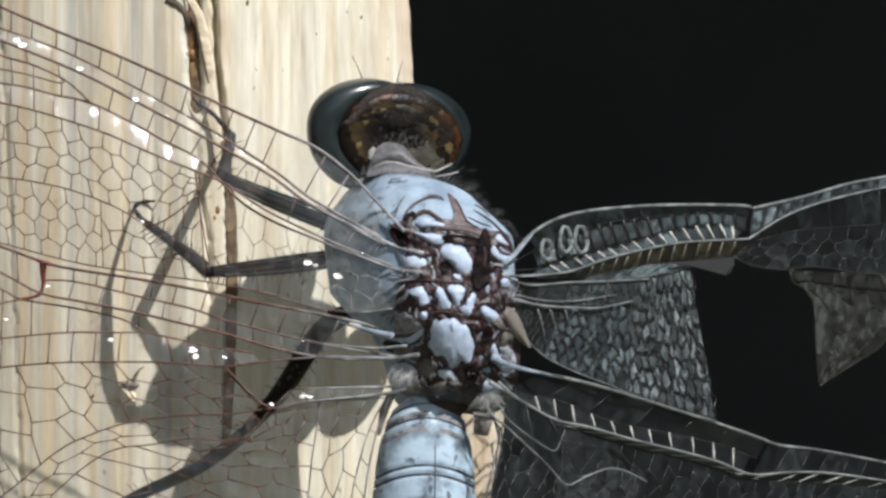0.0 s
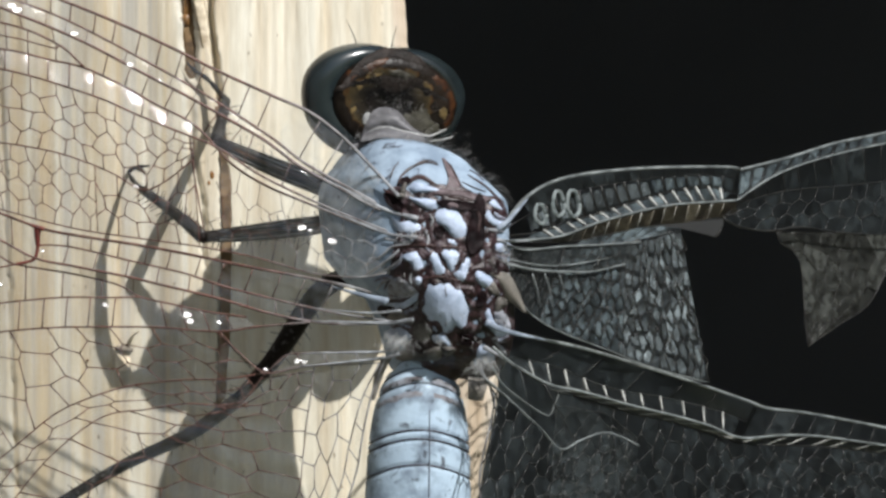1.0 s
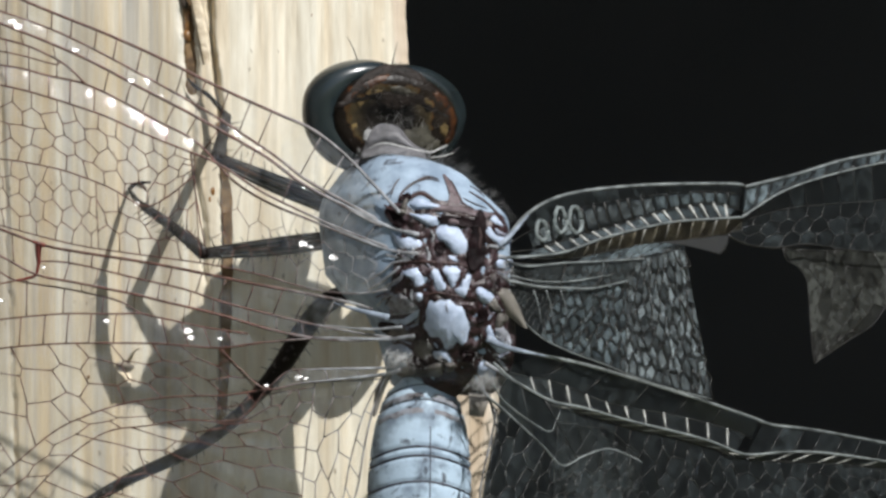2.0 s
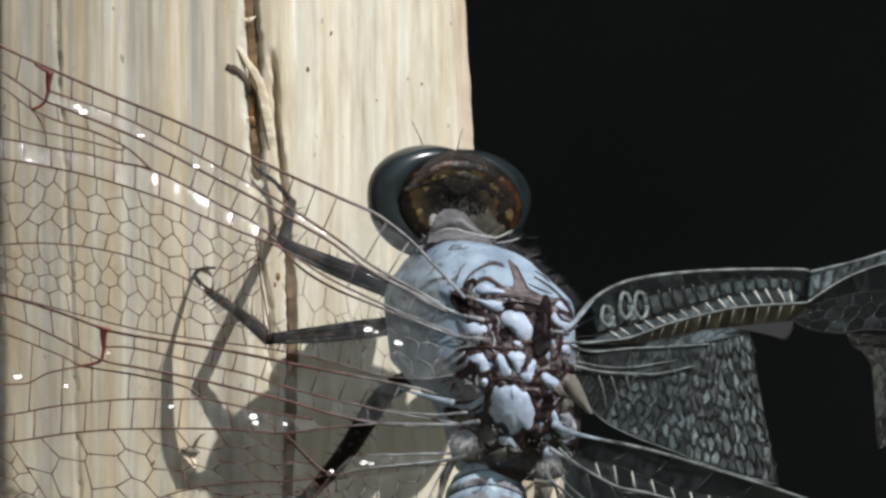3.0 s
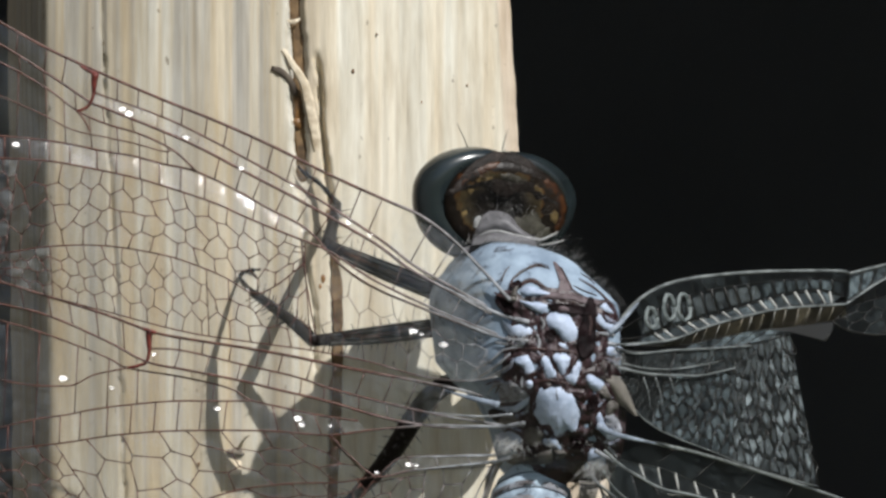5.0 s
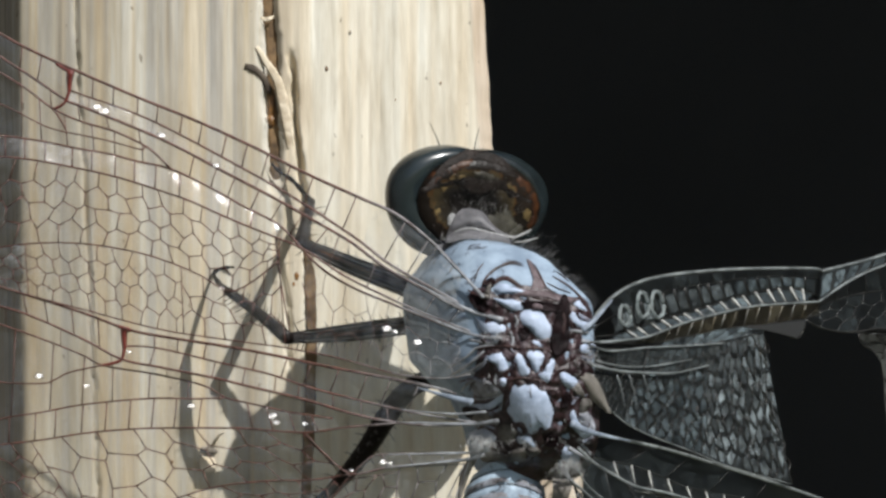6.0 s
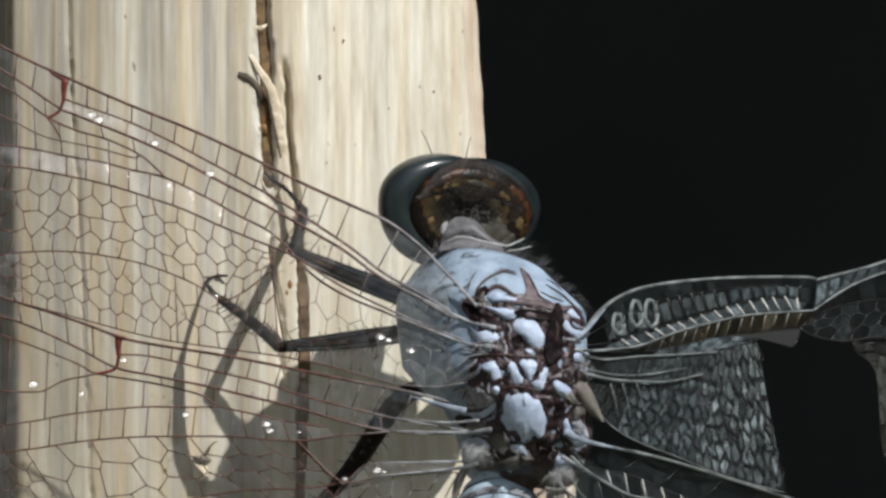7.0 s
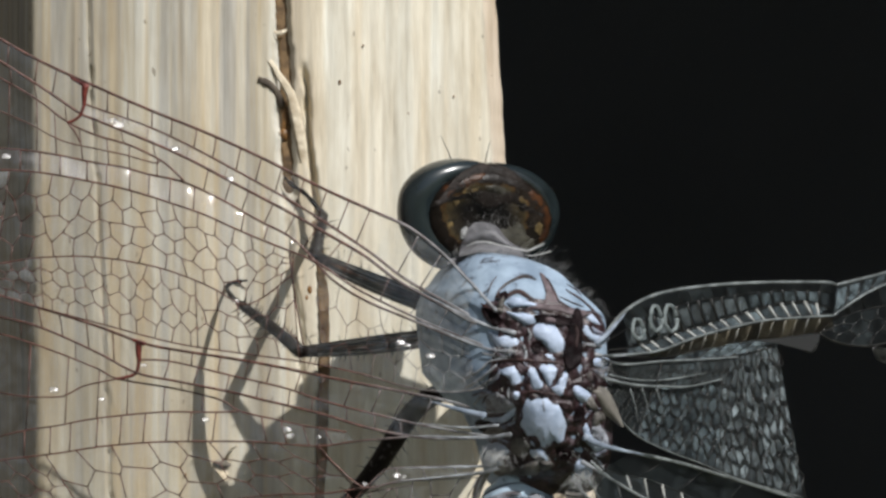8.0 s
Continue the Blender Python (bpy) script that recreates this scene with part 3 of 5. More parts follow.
plate(0.26, (767, 507), (782, 507), (790, 525), (799, 541), (795, 550), (780, 548), (772, 530))
plate(0.28, (788, 507), (810, 504), (828, 512), (819, 530), (809, 544), (800, 530))
plate(0.26, (829, 522), (842, 521), (839, 545), (834, 561), (818, 556), (811, 546), (822, 540))
plate(0.48, (764, 572), (784, 563), (808, 566), (828, 580), (839, 604), (837, 630), (830, 647), (818, 640), (808, 646), (797, 652), (788, 637), (766, 625), (756, 600))
plate(0.14, (698, 563), (712, 553), (730, 563), (740, 575), (722, 575), (704, 572))
plate(0.26, (690, 600), (712, 601), (736, 592), (750, 580), (746, 596), (728, 608), (702, 608))
plate(0.20, (874, 421), (884, 414), (894, 424), (900, 434), (886, 432))
plate(0.26, (866, 436), (872, 430), (880, 446), (900, 455), (914, 458), (904, 467), (882, 462), (870, 450))
plate(0.28, (867, 614), (875, 608), (884, 630), (900, 645), (914, 652), (896, 660), (880, 650), (871, 634))
plate(0.12, (884, 612), (896, 616), (906, 634), (894, 632))
plate(0.30, (690, 652), (708, 642), (726, 645), (738, 660), (722, 668), (700, 664))
plate(0.24, (852, 678), (866, 671), (883, 682), (884, 700), (868, 706), (856, 698))
plate(0.24, (773, 656), (790, 652), (802, 660), (808, 678), (796, 668), (780, 668))
plate(0.16, (886, 496), (904, 490), (918, 500), (905, 509), (890, 507))
plate(0.26, (702, 446), (712, 459), (730, 452), (746, 455), (757, 469), (738, 477), (716, 472))
plate(0.16, (745, 552), (757, 554), (762, 566), (750, 572), (744, 562))
patch("thorax_plate", oval(866, 557, 19, 12, 30, 2.4, 0.08, 3), M_PLATE, 0.05, 0.26, None, "", 40, 8, 0.055)
patch("thorax_knob", oval(810, 427, 12, 8, 5, 2.2, 0.08, 1), M_CARINA, 0.08, 0.22, None, "small dusty brown knob", 30, 6, 0.05)
# dusty keel between the front lobes, and the fold that crosses its foot
patch("thorax_keel", poly([(792, 343), (800, 346), (812, 366), (823, 392), (812, 400), (800, 398), (804, 380), (798, 360)]), M_CARINA, 0.02, 0.10, None, "mauve-brown keel between the front lobes", 60, 8, 0.05)
patch("thorax_keel", poly([(768, 398), (800, 396), (832, 401), (868, 408), (892, 414), (866, 421), (838, 414), (804, 409), (774, 406)]), M_CARINA, 0.03, 0.12, None, "", 60, 8, 0.05)
patch("wing_hinge", poly([(700, 560), (716, 552), (744, 572), (748, 582), (720, 587), (698, 580)]), M_BAND, 0.03, 0.2, None, "worn mauve hinge plate", 50, 8, 0.10)
patch("wing_hinge", poly([(884, 612), (900, 610), (912, 632), (912, 648), (896, 640), (886, 626)]), M_BAND, 0.03, 0.2, None, "", 50, 8, 0.10)
patch("wing_hinge", poly([(740, 640), (760, 634), (776, 652), (764, 668), (744, 664)]), M_LUMP, 0.03, 0.15, None, "", 50, 8, 0.12)
for u, v, a_, b_, turn in ((736, 692, 27, 11, 4), (774, 690, 24, 12, -6), (802, 682, 15, 9, 20), (724, 396, 6, 12, 25), (719, 408, 9, 7, 0), (712, 622, 24, 8, -4), (884, 574, 14, 10, 50), (896, 600, 12, 14, 20)):
    patch("cuticle_lump", oval(u, v, a_, b_, turn, 2.2, 0.12, v), M_LUMP, 0.08, 0.24, None, "dull tan lump of cuticle", 36, 7, 0.10)
# torn dusty shreds of cuticle between the plates
for i in range(80):
    u, v = rng.uniform(704, 902), rng.uniform(436, 690)
    if 832 < u < 874 and 415 < v < 520 or any(min(c[0] for c in cs) - 4 < u < max(c[0] for c in cs) + 4 and min(c[1] for c in cs) - 4 < v < max(c[1] for c in cs) + 4 for cs in TAKEN):
        continue
    patch("cuticle_fold", oval(u, v, rng.uniform(3, 11), rng.uniform(1.2, 3.2), rng.uniform(0, 180), 2.0, 0.2, i), rng.choice((M_CARINA, M_FLANK, M_DARK, M_LUMP)), 0.04, rng.uniform(0.1, 0.24), None, "", 14, 3)


def ridge(name, pts, r, material, lift=0.12, label="", flat=0.5):
    """A thin raised seam that follows the thorax."""
    g = Geo()
    line = spline(pts, 16)
    g.tube([at(u, v, thorax_top(u, v) + lift) for u, v in line], [r * UNIT * (0.35 + 0.65 * math.sin(math.pi * (0.06 + 0.88 * k / 16))) for k in range(17)], 8, flat)
    return part(name, g, material, body, label)


for pts, r in (([(794, 345), (801, 362), (806, 380), (800, 396)], 2.0), ([(800, 347), (813, 366), (825, 390), (848, 404)], 2.0), ([(774, 406), (806, 410), (842, 417), (866, 422)], 2.6), ([(746, 352), (766, 346), (784, 350)], 1.3),
               ([(840, 362), (856, 372), (866, 382)], 1.4), ([(828, 384), (848, 394), (870, 402)], 1.4), ([(700, 380), (706, 362), (716, 348)], 1.3), ([(688, 396), (700, 404), (712, 404)], 2.4)):
    ridge("thorax_seam", pts, r, M_DARK, 0.05, "dark brown seam", 0.3)
ridge("thorax_seam", [(712, 402), (718, 378), (736, 360), (762, 350), (786, 354)], 2.6, M_DARK, 0.03, "dark brown seam", 0.22)
ridge("thorax_seam", [(728, 392), (740, 380), (756, 376), (776, 388), (792, 396)], 5, M_DARK, 0.03, "dark brown seam", 0.22)
ridge("thorax_seam", [(735, 408), (760, 408), (790, 414)], 2.6, M_DARK, 0.03, "dark brown seam", 0.22)
ridge("thorax_seam", [(690, 408), (706, 420), (722, 432)], 6, M_DARK, 0.03, "dark brown seam", 0.22)
ridge("thorax_seam", [(838, 372), (868, 392), (896, 420), (906, 436)], 3, M_DARK, 0.03, "dark brown seam", 0.22)
ridge("thorax_seam", [(806, 352), (816, 372), (826, 390)], 2.5, M_DARK, 0.03, "dark brown seam", 0.22)
ridge("thorax_ridge", [(880, 436), (892, 446), (908, 452)], 4, M_PLATE, 0.10, "", 0.45)
ridge("thorax_ridge", [(884, 616), (896, 630), (906, 640)], 4, M_PLATE, 0.10, "", 0.45)
ridge("thorax_ridge", [(708, 478), (730, 488), (748, 482)], 4, M_PLATE, 0.10, "", 0.45)
ridge("thorax_ridge", [(700, 540), (716, 528), (722, 512)], 3, M_PLATE, 0.10, "", 0.45)
ridge("thorax_ridge", [(672, 560), (700, 552), (716, 560)], 3, M_PLATE, 0.10, "", 0.45)
ridge("thorax_ridge", [(700, 610), (724, 616), (748, 606)], 4, M_PLATE, 0.10, "", 0.45)
ridge("thorax_ridge", [(872, 600), (884, 584), (900, 582)], 3, M_PLATE, 0.10, "", 0.45)
ridge("thorax_ridge", [(876, 660), (892, 664), (910, 656)], 4, M_PLATE, 0.10, "", 0.45)
ridge("thorax_ridge", [(700, 640), (716, 636), (736, 642)], 3, M_PLATE, 0.10, "", 0.45)
ridge("thorax_ridge", [(764, 500), (772, 512), (768, 536)], 2.5, M_PLATE, 0.10, "", 0.45)
ridge("thorax_ridge", [(776, 640), (790, 652), (812, 646)], 3, M_PLATE, 0.10, "", 0.45)
ridge("thorax_ridge", [(884, 512), (900, 518), (916, 510)], 4, M_PLATE, 0.10, "", 0.45)
for pts, r in (([(655, 550), (690, 528), (716, 505)], 3.0), ([(668, 553), (700, 536), (722, 520)], 2.4), ([(650, 536), (684, 516), (706, 498), (740, 494)], 2.2), ([(690, 484), (716, 490), (742, 490)], 2.6),
               ([(676, 576), (688, 562), (708, 552)], 3.0), ([(698, 574), (720, 579), (745, 583)], 2.2), ([(688, 590), (716, 589), (740, 586)], 2.0), ([(706, 556), (716, 566), (732, 572)], 2.0),
               ([(872, 468), (886, 470), (902, 472)], 3.2), ([(764, 470), (768, 486), (764, 500)], 2.4), ([(740, 612), (748, 600), (752, 590)], 2.0), ([(738, 545), (736, 556), (738, 566)], 2.0),
               ([(880, 660), (894, 674), (906, 690)], 3.4), ([(872, 652), (888, 662), (904, 668)], 2.6), ([(770, 440), (776, 452), (772, 462)], 2.4)):
    ridge("ligament", pts, r, M_ROOT, 0.12, "pale strand beside the wing base", 0.5)
# faint crease down the hind shield, and a dark fold over the front one
ridge("thorax_seam", [(798, 568), (801, 600), (799, 640)], 1.6, M_BAND, 0.34, "", 0.3)
for pts, r in (([(700, 502), (740, 496), (784, 498), (826, 502), (846, 516)], 3.0), ([(758, 560), (776, 552), (800, 554), (826, 560)], 2.2), ([(852, 424), (858, 452), (852, 486)], 4.0),
               ([(690, 576), (700, 556), (720, 550)], 2.4), ([(752, 574), (754, 606), (764, 636)], 2.2)):
    ridge("thorax_seam", pts, r, M_DARK, 0.12, "", 0.4)
# dark waist behind the thorax
g_waist = Geo()
g_waist.tube([at(790, 672, 11.4), at(774, 696, 11.2), at(760, 718, 11.0)], [66 * UNIT, 60 * UNIT, 50 * UNIT], 30, 0.85)
part("waist", g_waist, M_DARK, dragonfly, "dark maroon waist")


def collar():
    """The neck shield behind the head: a smooth grey hood with a pale hem, a dark slit and a mauve fold before the thorax."""
    def sheet(name, top, bottom, h0, h1, bulge, material, label=""):
        g = Geo()
        A, B = spline(top, 32), spline(bottom, 32)
        rows = []
        for j in range(11):
            t = j / 10
            row = []
            for k in range(33):
                p = A[k] + (B[k] - A[k]) * t
                e = math.sin(math.pi * k / 32) ** 0.4
                row.append(at(p[0], p[1], h0 + (h1 - h0) * t + e * bulge * math.sin(math.pi * (0.12 + 0.8 * t)) + 0.10 * noise.noise((p[0] / 16.0, p[1] / 9.0, h0))))
            rows.append(row)
        rows.insert(0, [p + Vector((0, 0.0012, 0)) for p in rows[0]])
        rows.append([p + Vector((0, 0.0012, 0)) for p in rows[-1]])
        g.grid(rows)
        return part(name, g, material, dragonfly, label)
    sheet("neck_hood", [(646, 296), (652, 272), (668, 256), (694, 252), (716, 260), (732, 280), (750, 294), (770, 302)], [(650, 304), (662, 297), (678, 290), (698, 289), (716, 293), (735, 298), (752, 302), (772, 306)],
          10.2, 10.7, 0.5, M_HOOD, "smooth mauve-grey neck hood")
    sheet("neck_slit", [(652, 300), (680, 290), (716, 293), (760, 303)], [(648, 314), (690, 306), (735, 311), (766, 318)], 11.0, 11.9, 0.1, M_HOOD, "")
    sheet("neck_fold", [(632, 318), (660, 310), (690, 305), (740, 311), (786, 326)], [(628, 328), (660, 321), (692, 316), (740, 322), (790, 338)], 10.9, 11.6, 0.15, M_HOOD, "thin mauve fold before the thorax")
    for pts, r in (([(650, 300, 10.50), (664, 295, 10.80), (680, 288, 10.95), (700, 288, 11.00), (718, 293, 11.00), (736, 297, 11.00), (768, 303, 10.90), (786, 297, 10.70), (800, 290, 10.50)], 2.0),
                   ([(654, 282, 10.80), (658, 268, 10.85), (664, 262, 10.85)], 5.0), ([(770, 312, 11.30), (790, 310, 11.10), (812, 304, 10.70)], 1.3)):
        g = Geo()
        g.tube([at(*p) for p in spline(pts, 24)], [r * UNIT * (0.5 + 0.5 * math.sin(math.pi * (0.1 + 0.8 * k / 24))) * (1 + 0.25 * noise.noise((k / 2.0, r, 1))) for k in range(25)], 7, 0.5)
        part("neck_hem", g, M_TUFT, dragonfly, "pale hem of the neck hood")


collar()


def abdomen():
    g = Geo()
    rows, n = [], 40

    def axis(t):       # t: units below the waist
        return 754 - 0.02 * t, 700 + t, 11.0 - t * 0.0012

    def radius(t):
        return float(np.interp(t, [0, 10, 30, 72, 110, 150, 300, 700, 1000, 1060], [46, 58, 69, 81, 87, 91, 96, 68, 48, 20]))
    cuts = (22, 48, 131, 147, 193, 275, 392, 520, 640, 760, 880, 980)
    for t in list(np.arange(0, 330, 4.0)) + list(np.arange(330, 1060, 30.0)):
        u, v, h = axis(t)
        dip = sum(0.05 * math.exp(-((t - c) / 3.0) ** 2) for c in cuts)
        r = radius(t) * (1 - dip)
        row = []
        for k in range(n):
            a = 2 * math.pi * k / n
            ridge = 1 + 0.03 * math.exp(-((math.degrees(a) - 78) / 5) ** 2)
            bow = 24 * (math.cos(a) ** 2) - 8
            row.append(at(u + r * math.cos(a) * 1.0, v + bow, h + r * 0.026 * 0.85 * math.sin(a) * ridge))
        rows.append(row)
    g.grid(rows, True, True)
    ob = part("abdomen", g, M_ABDOMEN, dragonfly, "powdery blue ringed abdomen")
    for c in cuts:
        s = Geo()
        u, v, h = axis(c)
        r = radius(c) * (1.0 if c > 330 else 0.985)
        s.tube([at(u + r * math.cos(a), v + 24 * math.cos(a) ** 2 - 8, h + r * 0.026 * 0.85 * math.sin(a)) for a in np.linspace(-0.3, math.pi + 0.3, 30)], (1.6 if c in (131, 147, 193) else 1.0) * UNIT, 5)
        part("segment_seam", s, M_SEAM, ob)
    for t0, t1 in ((34, 46), (60, 76)):
        s = Geo()
        band = []
        for j in range(5):
            row = []
            for a in np.linspace(radians(22), radians(158), 40):
                t = t0 + (t1 - t0) * j / 4 + 5 * noise.noise((a * 4, j, t0))
                u, v, h = axis(t)
                r = radius(t) * (1.006 if 0 < j < 4 else 0.985)
                row.append(at(u + r * math.cos(a), v + 24 * math.cos(a) ** 2 - 8, h + r * 0.026 * 0.85 * math.sin(a)))
            band.append(row)
        s.grid(band)
        part("segment_band", s, M_BAND, ob, "worn brownish band on the abdomen")
    s = Geo()
    pts = []
    for t in np.arange(95, 320, 8.0):
        u, v, h = axis(t)
        r = radius(t) * 1.02
        a = radians(78)
        pts.append(at(u + r * math.cos(a), v + 24 * math.cos(a) ** 2 - 8, h + r * 0.026 * 0.85 * math.sin(a)))
    s.tube(pts, 1.1 * UNIT, 5)
    part("dorsal_ridge", s, M_SEAM, ob)
    return ob


abdomen()


# ---- head: local x to its right, y to its face, z to its crown, in millimetres ----
HEAD_AT = at(685, 231, 9.5)


def hm(x, y, z):
    return Vector((x, y, z)) * 1e-3


def head():
    core = Geo()
    mm = Matrix.Diagonal((1e-3, 1e-3, 1e-3, 1))

    def skull(x, y, z):
        r = (x * x + z * z) ** 0.5
        back = -1.44 * abs(y) ** 0.35 + 0.72 * math.exp(-r * r / 0.27) + 0.06 * noise.noise((x * 4, z * 4, 0))
        return (3.42 if x > 0 else 2.75) * x, (1.5 * y if y > 0 else back), -0.2 + (2.25 if z > 0 else 2.15) * z
    core.ball(mm @ Matrix.Rotation(math.pi / 2, 4, "X"), 48, 30, lambda x, y, z: tuple(Matrix.Rotation(-math.pi / 2, 3, "X") @ Vector(skull(*(Matrix.Rotation(math.pi / 2, 3, "X") @ Vector((x, y, z)))))))
    ob = part("head", core, M_OCCIPUT, dragonfly, "dark brown head with ochre marks behind the eyes", True)
    ob.location = HEAD_AT - dragonfly.location

    def sub(name, g, material, label=""):
        me_ob = part(name, g, material, None, label)
        me_ob.parent = ob
        return me_ob
    for side in (-1, 1):
        g = Geo()

        def lens(x, y, z, side=side):
            px, py, pz = 2.98 * x, (2.0 if y > 0 else 2.25) * y, (2.20 if z > 0 else 3.0) * z
            # hollow behind, where the skull is set in
            if py < -0.45:
                rim = min(max((((px + side * 0.93) / 3.2) ** 2 + (pz / 2.2) ** 2 - 0.55) / 0.4, 0), 1)
                py = -0.45 + (py + 0.45) * (0.08 + 0.34 * rim)
            # the two eyes meet along the crown
            px += side * 0.93
            if px * side < 0.02:
                px = side * 0.02 + (px - side * 0.02) * 0.03
            return px, py, pz + 0.05
        g.ball(mm, 44, 30, lens)
        sub("compound_eye", g, M_EYE, "glossy blackish compound eye")
        g = Geo()
        g.tube([hm(side * 0.65, 1.55, 0.95), hm(side * 0.75, 2.0, 1.5), hm(side * 1.0, 2.6, 2.2), hm(side * 1.25, 3.1, 2.7)], [5e-5, 3.5e-5, 2.2e-5, 1e-5], 5)
        sub("antenna", g, M_LEG, "thin dark bristle antenna")
    g = Geo()

    def face_shape(x, y, z):
        s = lambda c: math.copysign(abs(c) ** 0.5, c)
        return 1.5 * s(x) + 0.55, 2.5 + 0.75 * s(y) - 0.22 * math.exp(-(x / 0.16) ** 2), 0.5 + 1.0 * s(z) - 0.15 * x * x - 0.30 * math.exp(-(x / 0.2) ** 2) * (z > 0)
    g.ball(mm, 36, 20, face_shape)
    sub("face_plate", g, M_FRONS, "pale blue-grey glossy frons")
    g = Geo()
    g.ball(mm @ Matrix.Translation((-1.3, 2.2, 0.45)) @ pose(0, 0, 0, 0, 0, 20) @ Matrix.Diagonal((0.72, 0.72, 0.8, 1)), 20, 12, lambda x, y, z: tuple(math.copysign(abs(c) ** 0.65, c) for c in (x, y, z)))
    sub("cheek", g, M_CHEEK, "dull olive grey cheek")
    # marks on the back of the head: each a small raised blotch that follows the cuticle
    def skull_y(x, z):
        r2 = (x / (3.42 if x > 0 else 2.75)) ** 2 + ((z + 0.2) / (2.25 if z > -0.2 else 2.15)) ** 2
        return -1.44 * max(0.03, 1 - r2) ** 0.175 + 0.72 * math.exp(-r2 / 0.27)

    def blotch(name, x, z, a, b_, turn, material, label, seed, dome=0.015):
        g = Geo()
        c, sn = math.cos(radians(turn)), math.sin(radians(turn))
        rows = []
        for t in (1.0, 0.85, 0.6, 0.3, 0.03):
            row = []
            for k in range(28):
                th = 2 * math.pi * k / 28
                wob = 1 + 0.55 * noise.noise((1.4 * math.cos(th), 1.4 * math.sin(th), seed)) + 0.25 * noise.noise((3.5 * math.cos(th), 3.5 * math.sin(th), seed + 5))
                p, q = a * t * wob * math.cos(th), b_ * t * wob * math.sin(th)
                px, pz = x + p * c - q * sn, z + p * sn + q * c
                row.append(hm(px, skull_y(px, pz) - (dome * (1 - t * t) + 0.012 * noise.noise((px * 5, pz * 5, 2)) if t < 1 else -0.02), pz))
            rows.append(row)
        g.grid(rows, True, True)
        sub(name, g, material, label)
    for i, (x, z, a, b_, turn) in enumerate(((-2.05, 0.75, 0.62, 0.24, 52), (-1.50, 1.30, 0.60, 0.22, 26), (-0.85, 1.66, 0.45, 0.16, 18), (2.25, 1.00, 0.55, 0.26, -38), (2.88, 0.25, 0.62, 0.28, -70), (3.00, -0.72, 0.5, 0.24, -100))):
        blotch("eye_rim", x, z, a, b_, turn, M_RUST, "rusty brown rim behind the eye", i)
    for i, (x, z, a, b_, turn) in enumerate(((-1.74, 0.55, 0.36, 0.20, -50), (-1.05, 1.02, 0.46, 0.18, 10), (1.50, 0.78, 0.26, 0.22, 30), (2.60, -0.30, 0.22, 0.30, 20), (-1.72, -0.62, 0.16, 0.42, -15))):
        blotch("ochre_spot", x, z, a, b_, turn, M_OCHRE, "dull ochre spot", i + 20)
    for i, (x, z, a, b_, turn) in enumerate(((1.45, -0.80, 0.80, 0.62, 10), (0.25, 1.22, 0.60, 0.18, -8), (2.2, -1.25, 0.5, 0.3, 40))):
        blotch("postgena", x, z, a, b_, turn, M_GENA, "smooth olive grey patch behind the eye", i + 40, 0.05)
    # dark furry triangle where the eyes part behind
    g = Geo()
    rows = []
    for y in np.linspace(-0.12, -1.17, 16):
        half = 0.08 + 2.7 * ((-0.12 - y) / 1.05) ** 1.5
        row = []
        for q in np.linspace(-1, 1, 25):
            x = half * q
            ys = y / 2.25 if y > -0.45 else (-0.45 + (y + 0.45) / 0.42) / 2.25
            xs = (abs(x) - 0.93) / 2.84
            z = 2.20 * max(0.02, 1 - xs * xs - ys * ys) ** 0.5 + 0.05
            row.append(hm(x, y - 0.02, z + 0.26 * (1 - q * q) * min(1, half) + 0.02 + 0.05 * noise.noise((x * 3, y * 3, 5))))
        rows.append(row)
    rows.append([p + hm(0, 0.12, -0.3) for p in rows[-1]])
    g.grid(rows)
    sub("occiput", g, M_FUR, "dark brown furry triangle behind the eyes")
    g = Geo()
    for _ in range(90):
        y = rng.uniform(-1.15, -0.25)
        x = rng.uniform(-1, 1) * (0.08 + 1.9 * ((-0.12 - y) / 1.05) ** 1.7)
        ys = y / 2.25 if y > -0.45 else (-0.45 + (y + 0.45) / 0.42) / 2.25
        a = hm(x, y, 2.20 * max(0.02, 1 - ((abs(x) - 0.93) / 2.84) ** 2 - ys * ys) ** 0.5 + 0.08)
        b = a + hm(rng.uniform(-0.2, 0.2), -rng.uniform(0.1, 0.45), rng.uniform(0.0, 0.35))
        g.tube([a, (a + b) / 2 + hm(0, 0, 0.03), b], [0.9e-5, 0.7e-5, 0.25e-5], 3)
    sub("hair", g, M_HAIR, "short grey hairs between the eyes")
    g = Geo()
    g.ball(mm @ Matrix.Translation((0.6, 1.75, 1.22)) @ Matrix.Diagonal((1.3, 0.55, 0.55, 1)), 16, 10)
    sub("vertex", g, M_DARK, "dark red-brown vertex bump")
    for x in (0.0, 0.5, 1.0):
        g = Geo()
        g.ball(mm @ Matrix.Translation((x, 1.60 + 0.2 * (x == 0.5), 1.70)) @ Matrix.Diagonal((0.14, 0.14, 0.14, 1)), 10, 8)
        sub("ocellus", g, M_EYE)
    g = Geo()
    for _ in range(230):
        x, z = rng.gauss(0, 0.8), rng.uniform(-1.5, 1.5)
        a = hm(x, skull_y(x, z) + 0.05, z)
        b = a + hm(rng.uniform(-0.25, 0.25) + x * 0.15, -rng.uniform(0.3, 0.8), rng.uniform(-0.1, 0.5))
        g.tube([a, (a + b) / 2 + hm(0, 0, 0.05), b], [0.9e-5, 0.7e-5, 0.25e-5], 3)
    h = sub("hair", g, M_HAIR, "short grey hairs behind the head")
    return ob


head_ob = head()


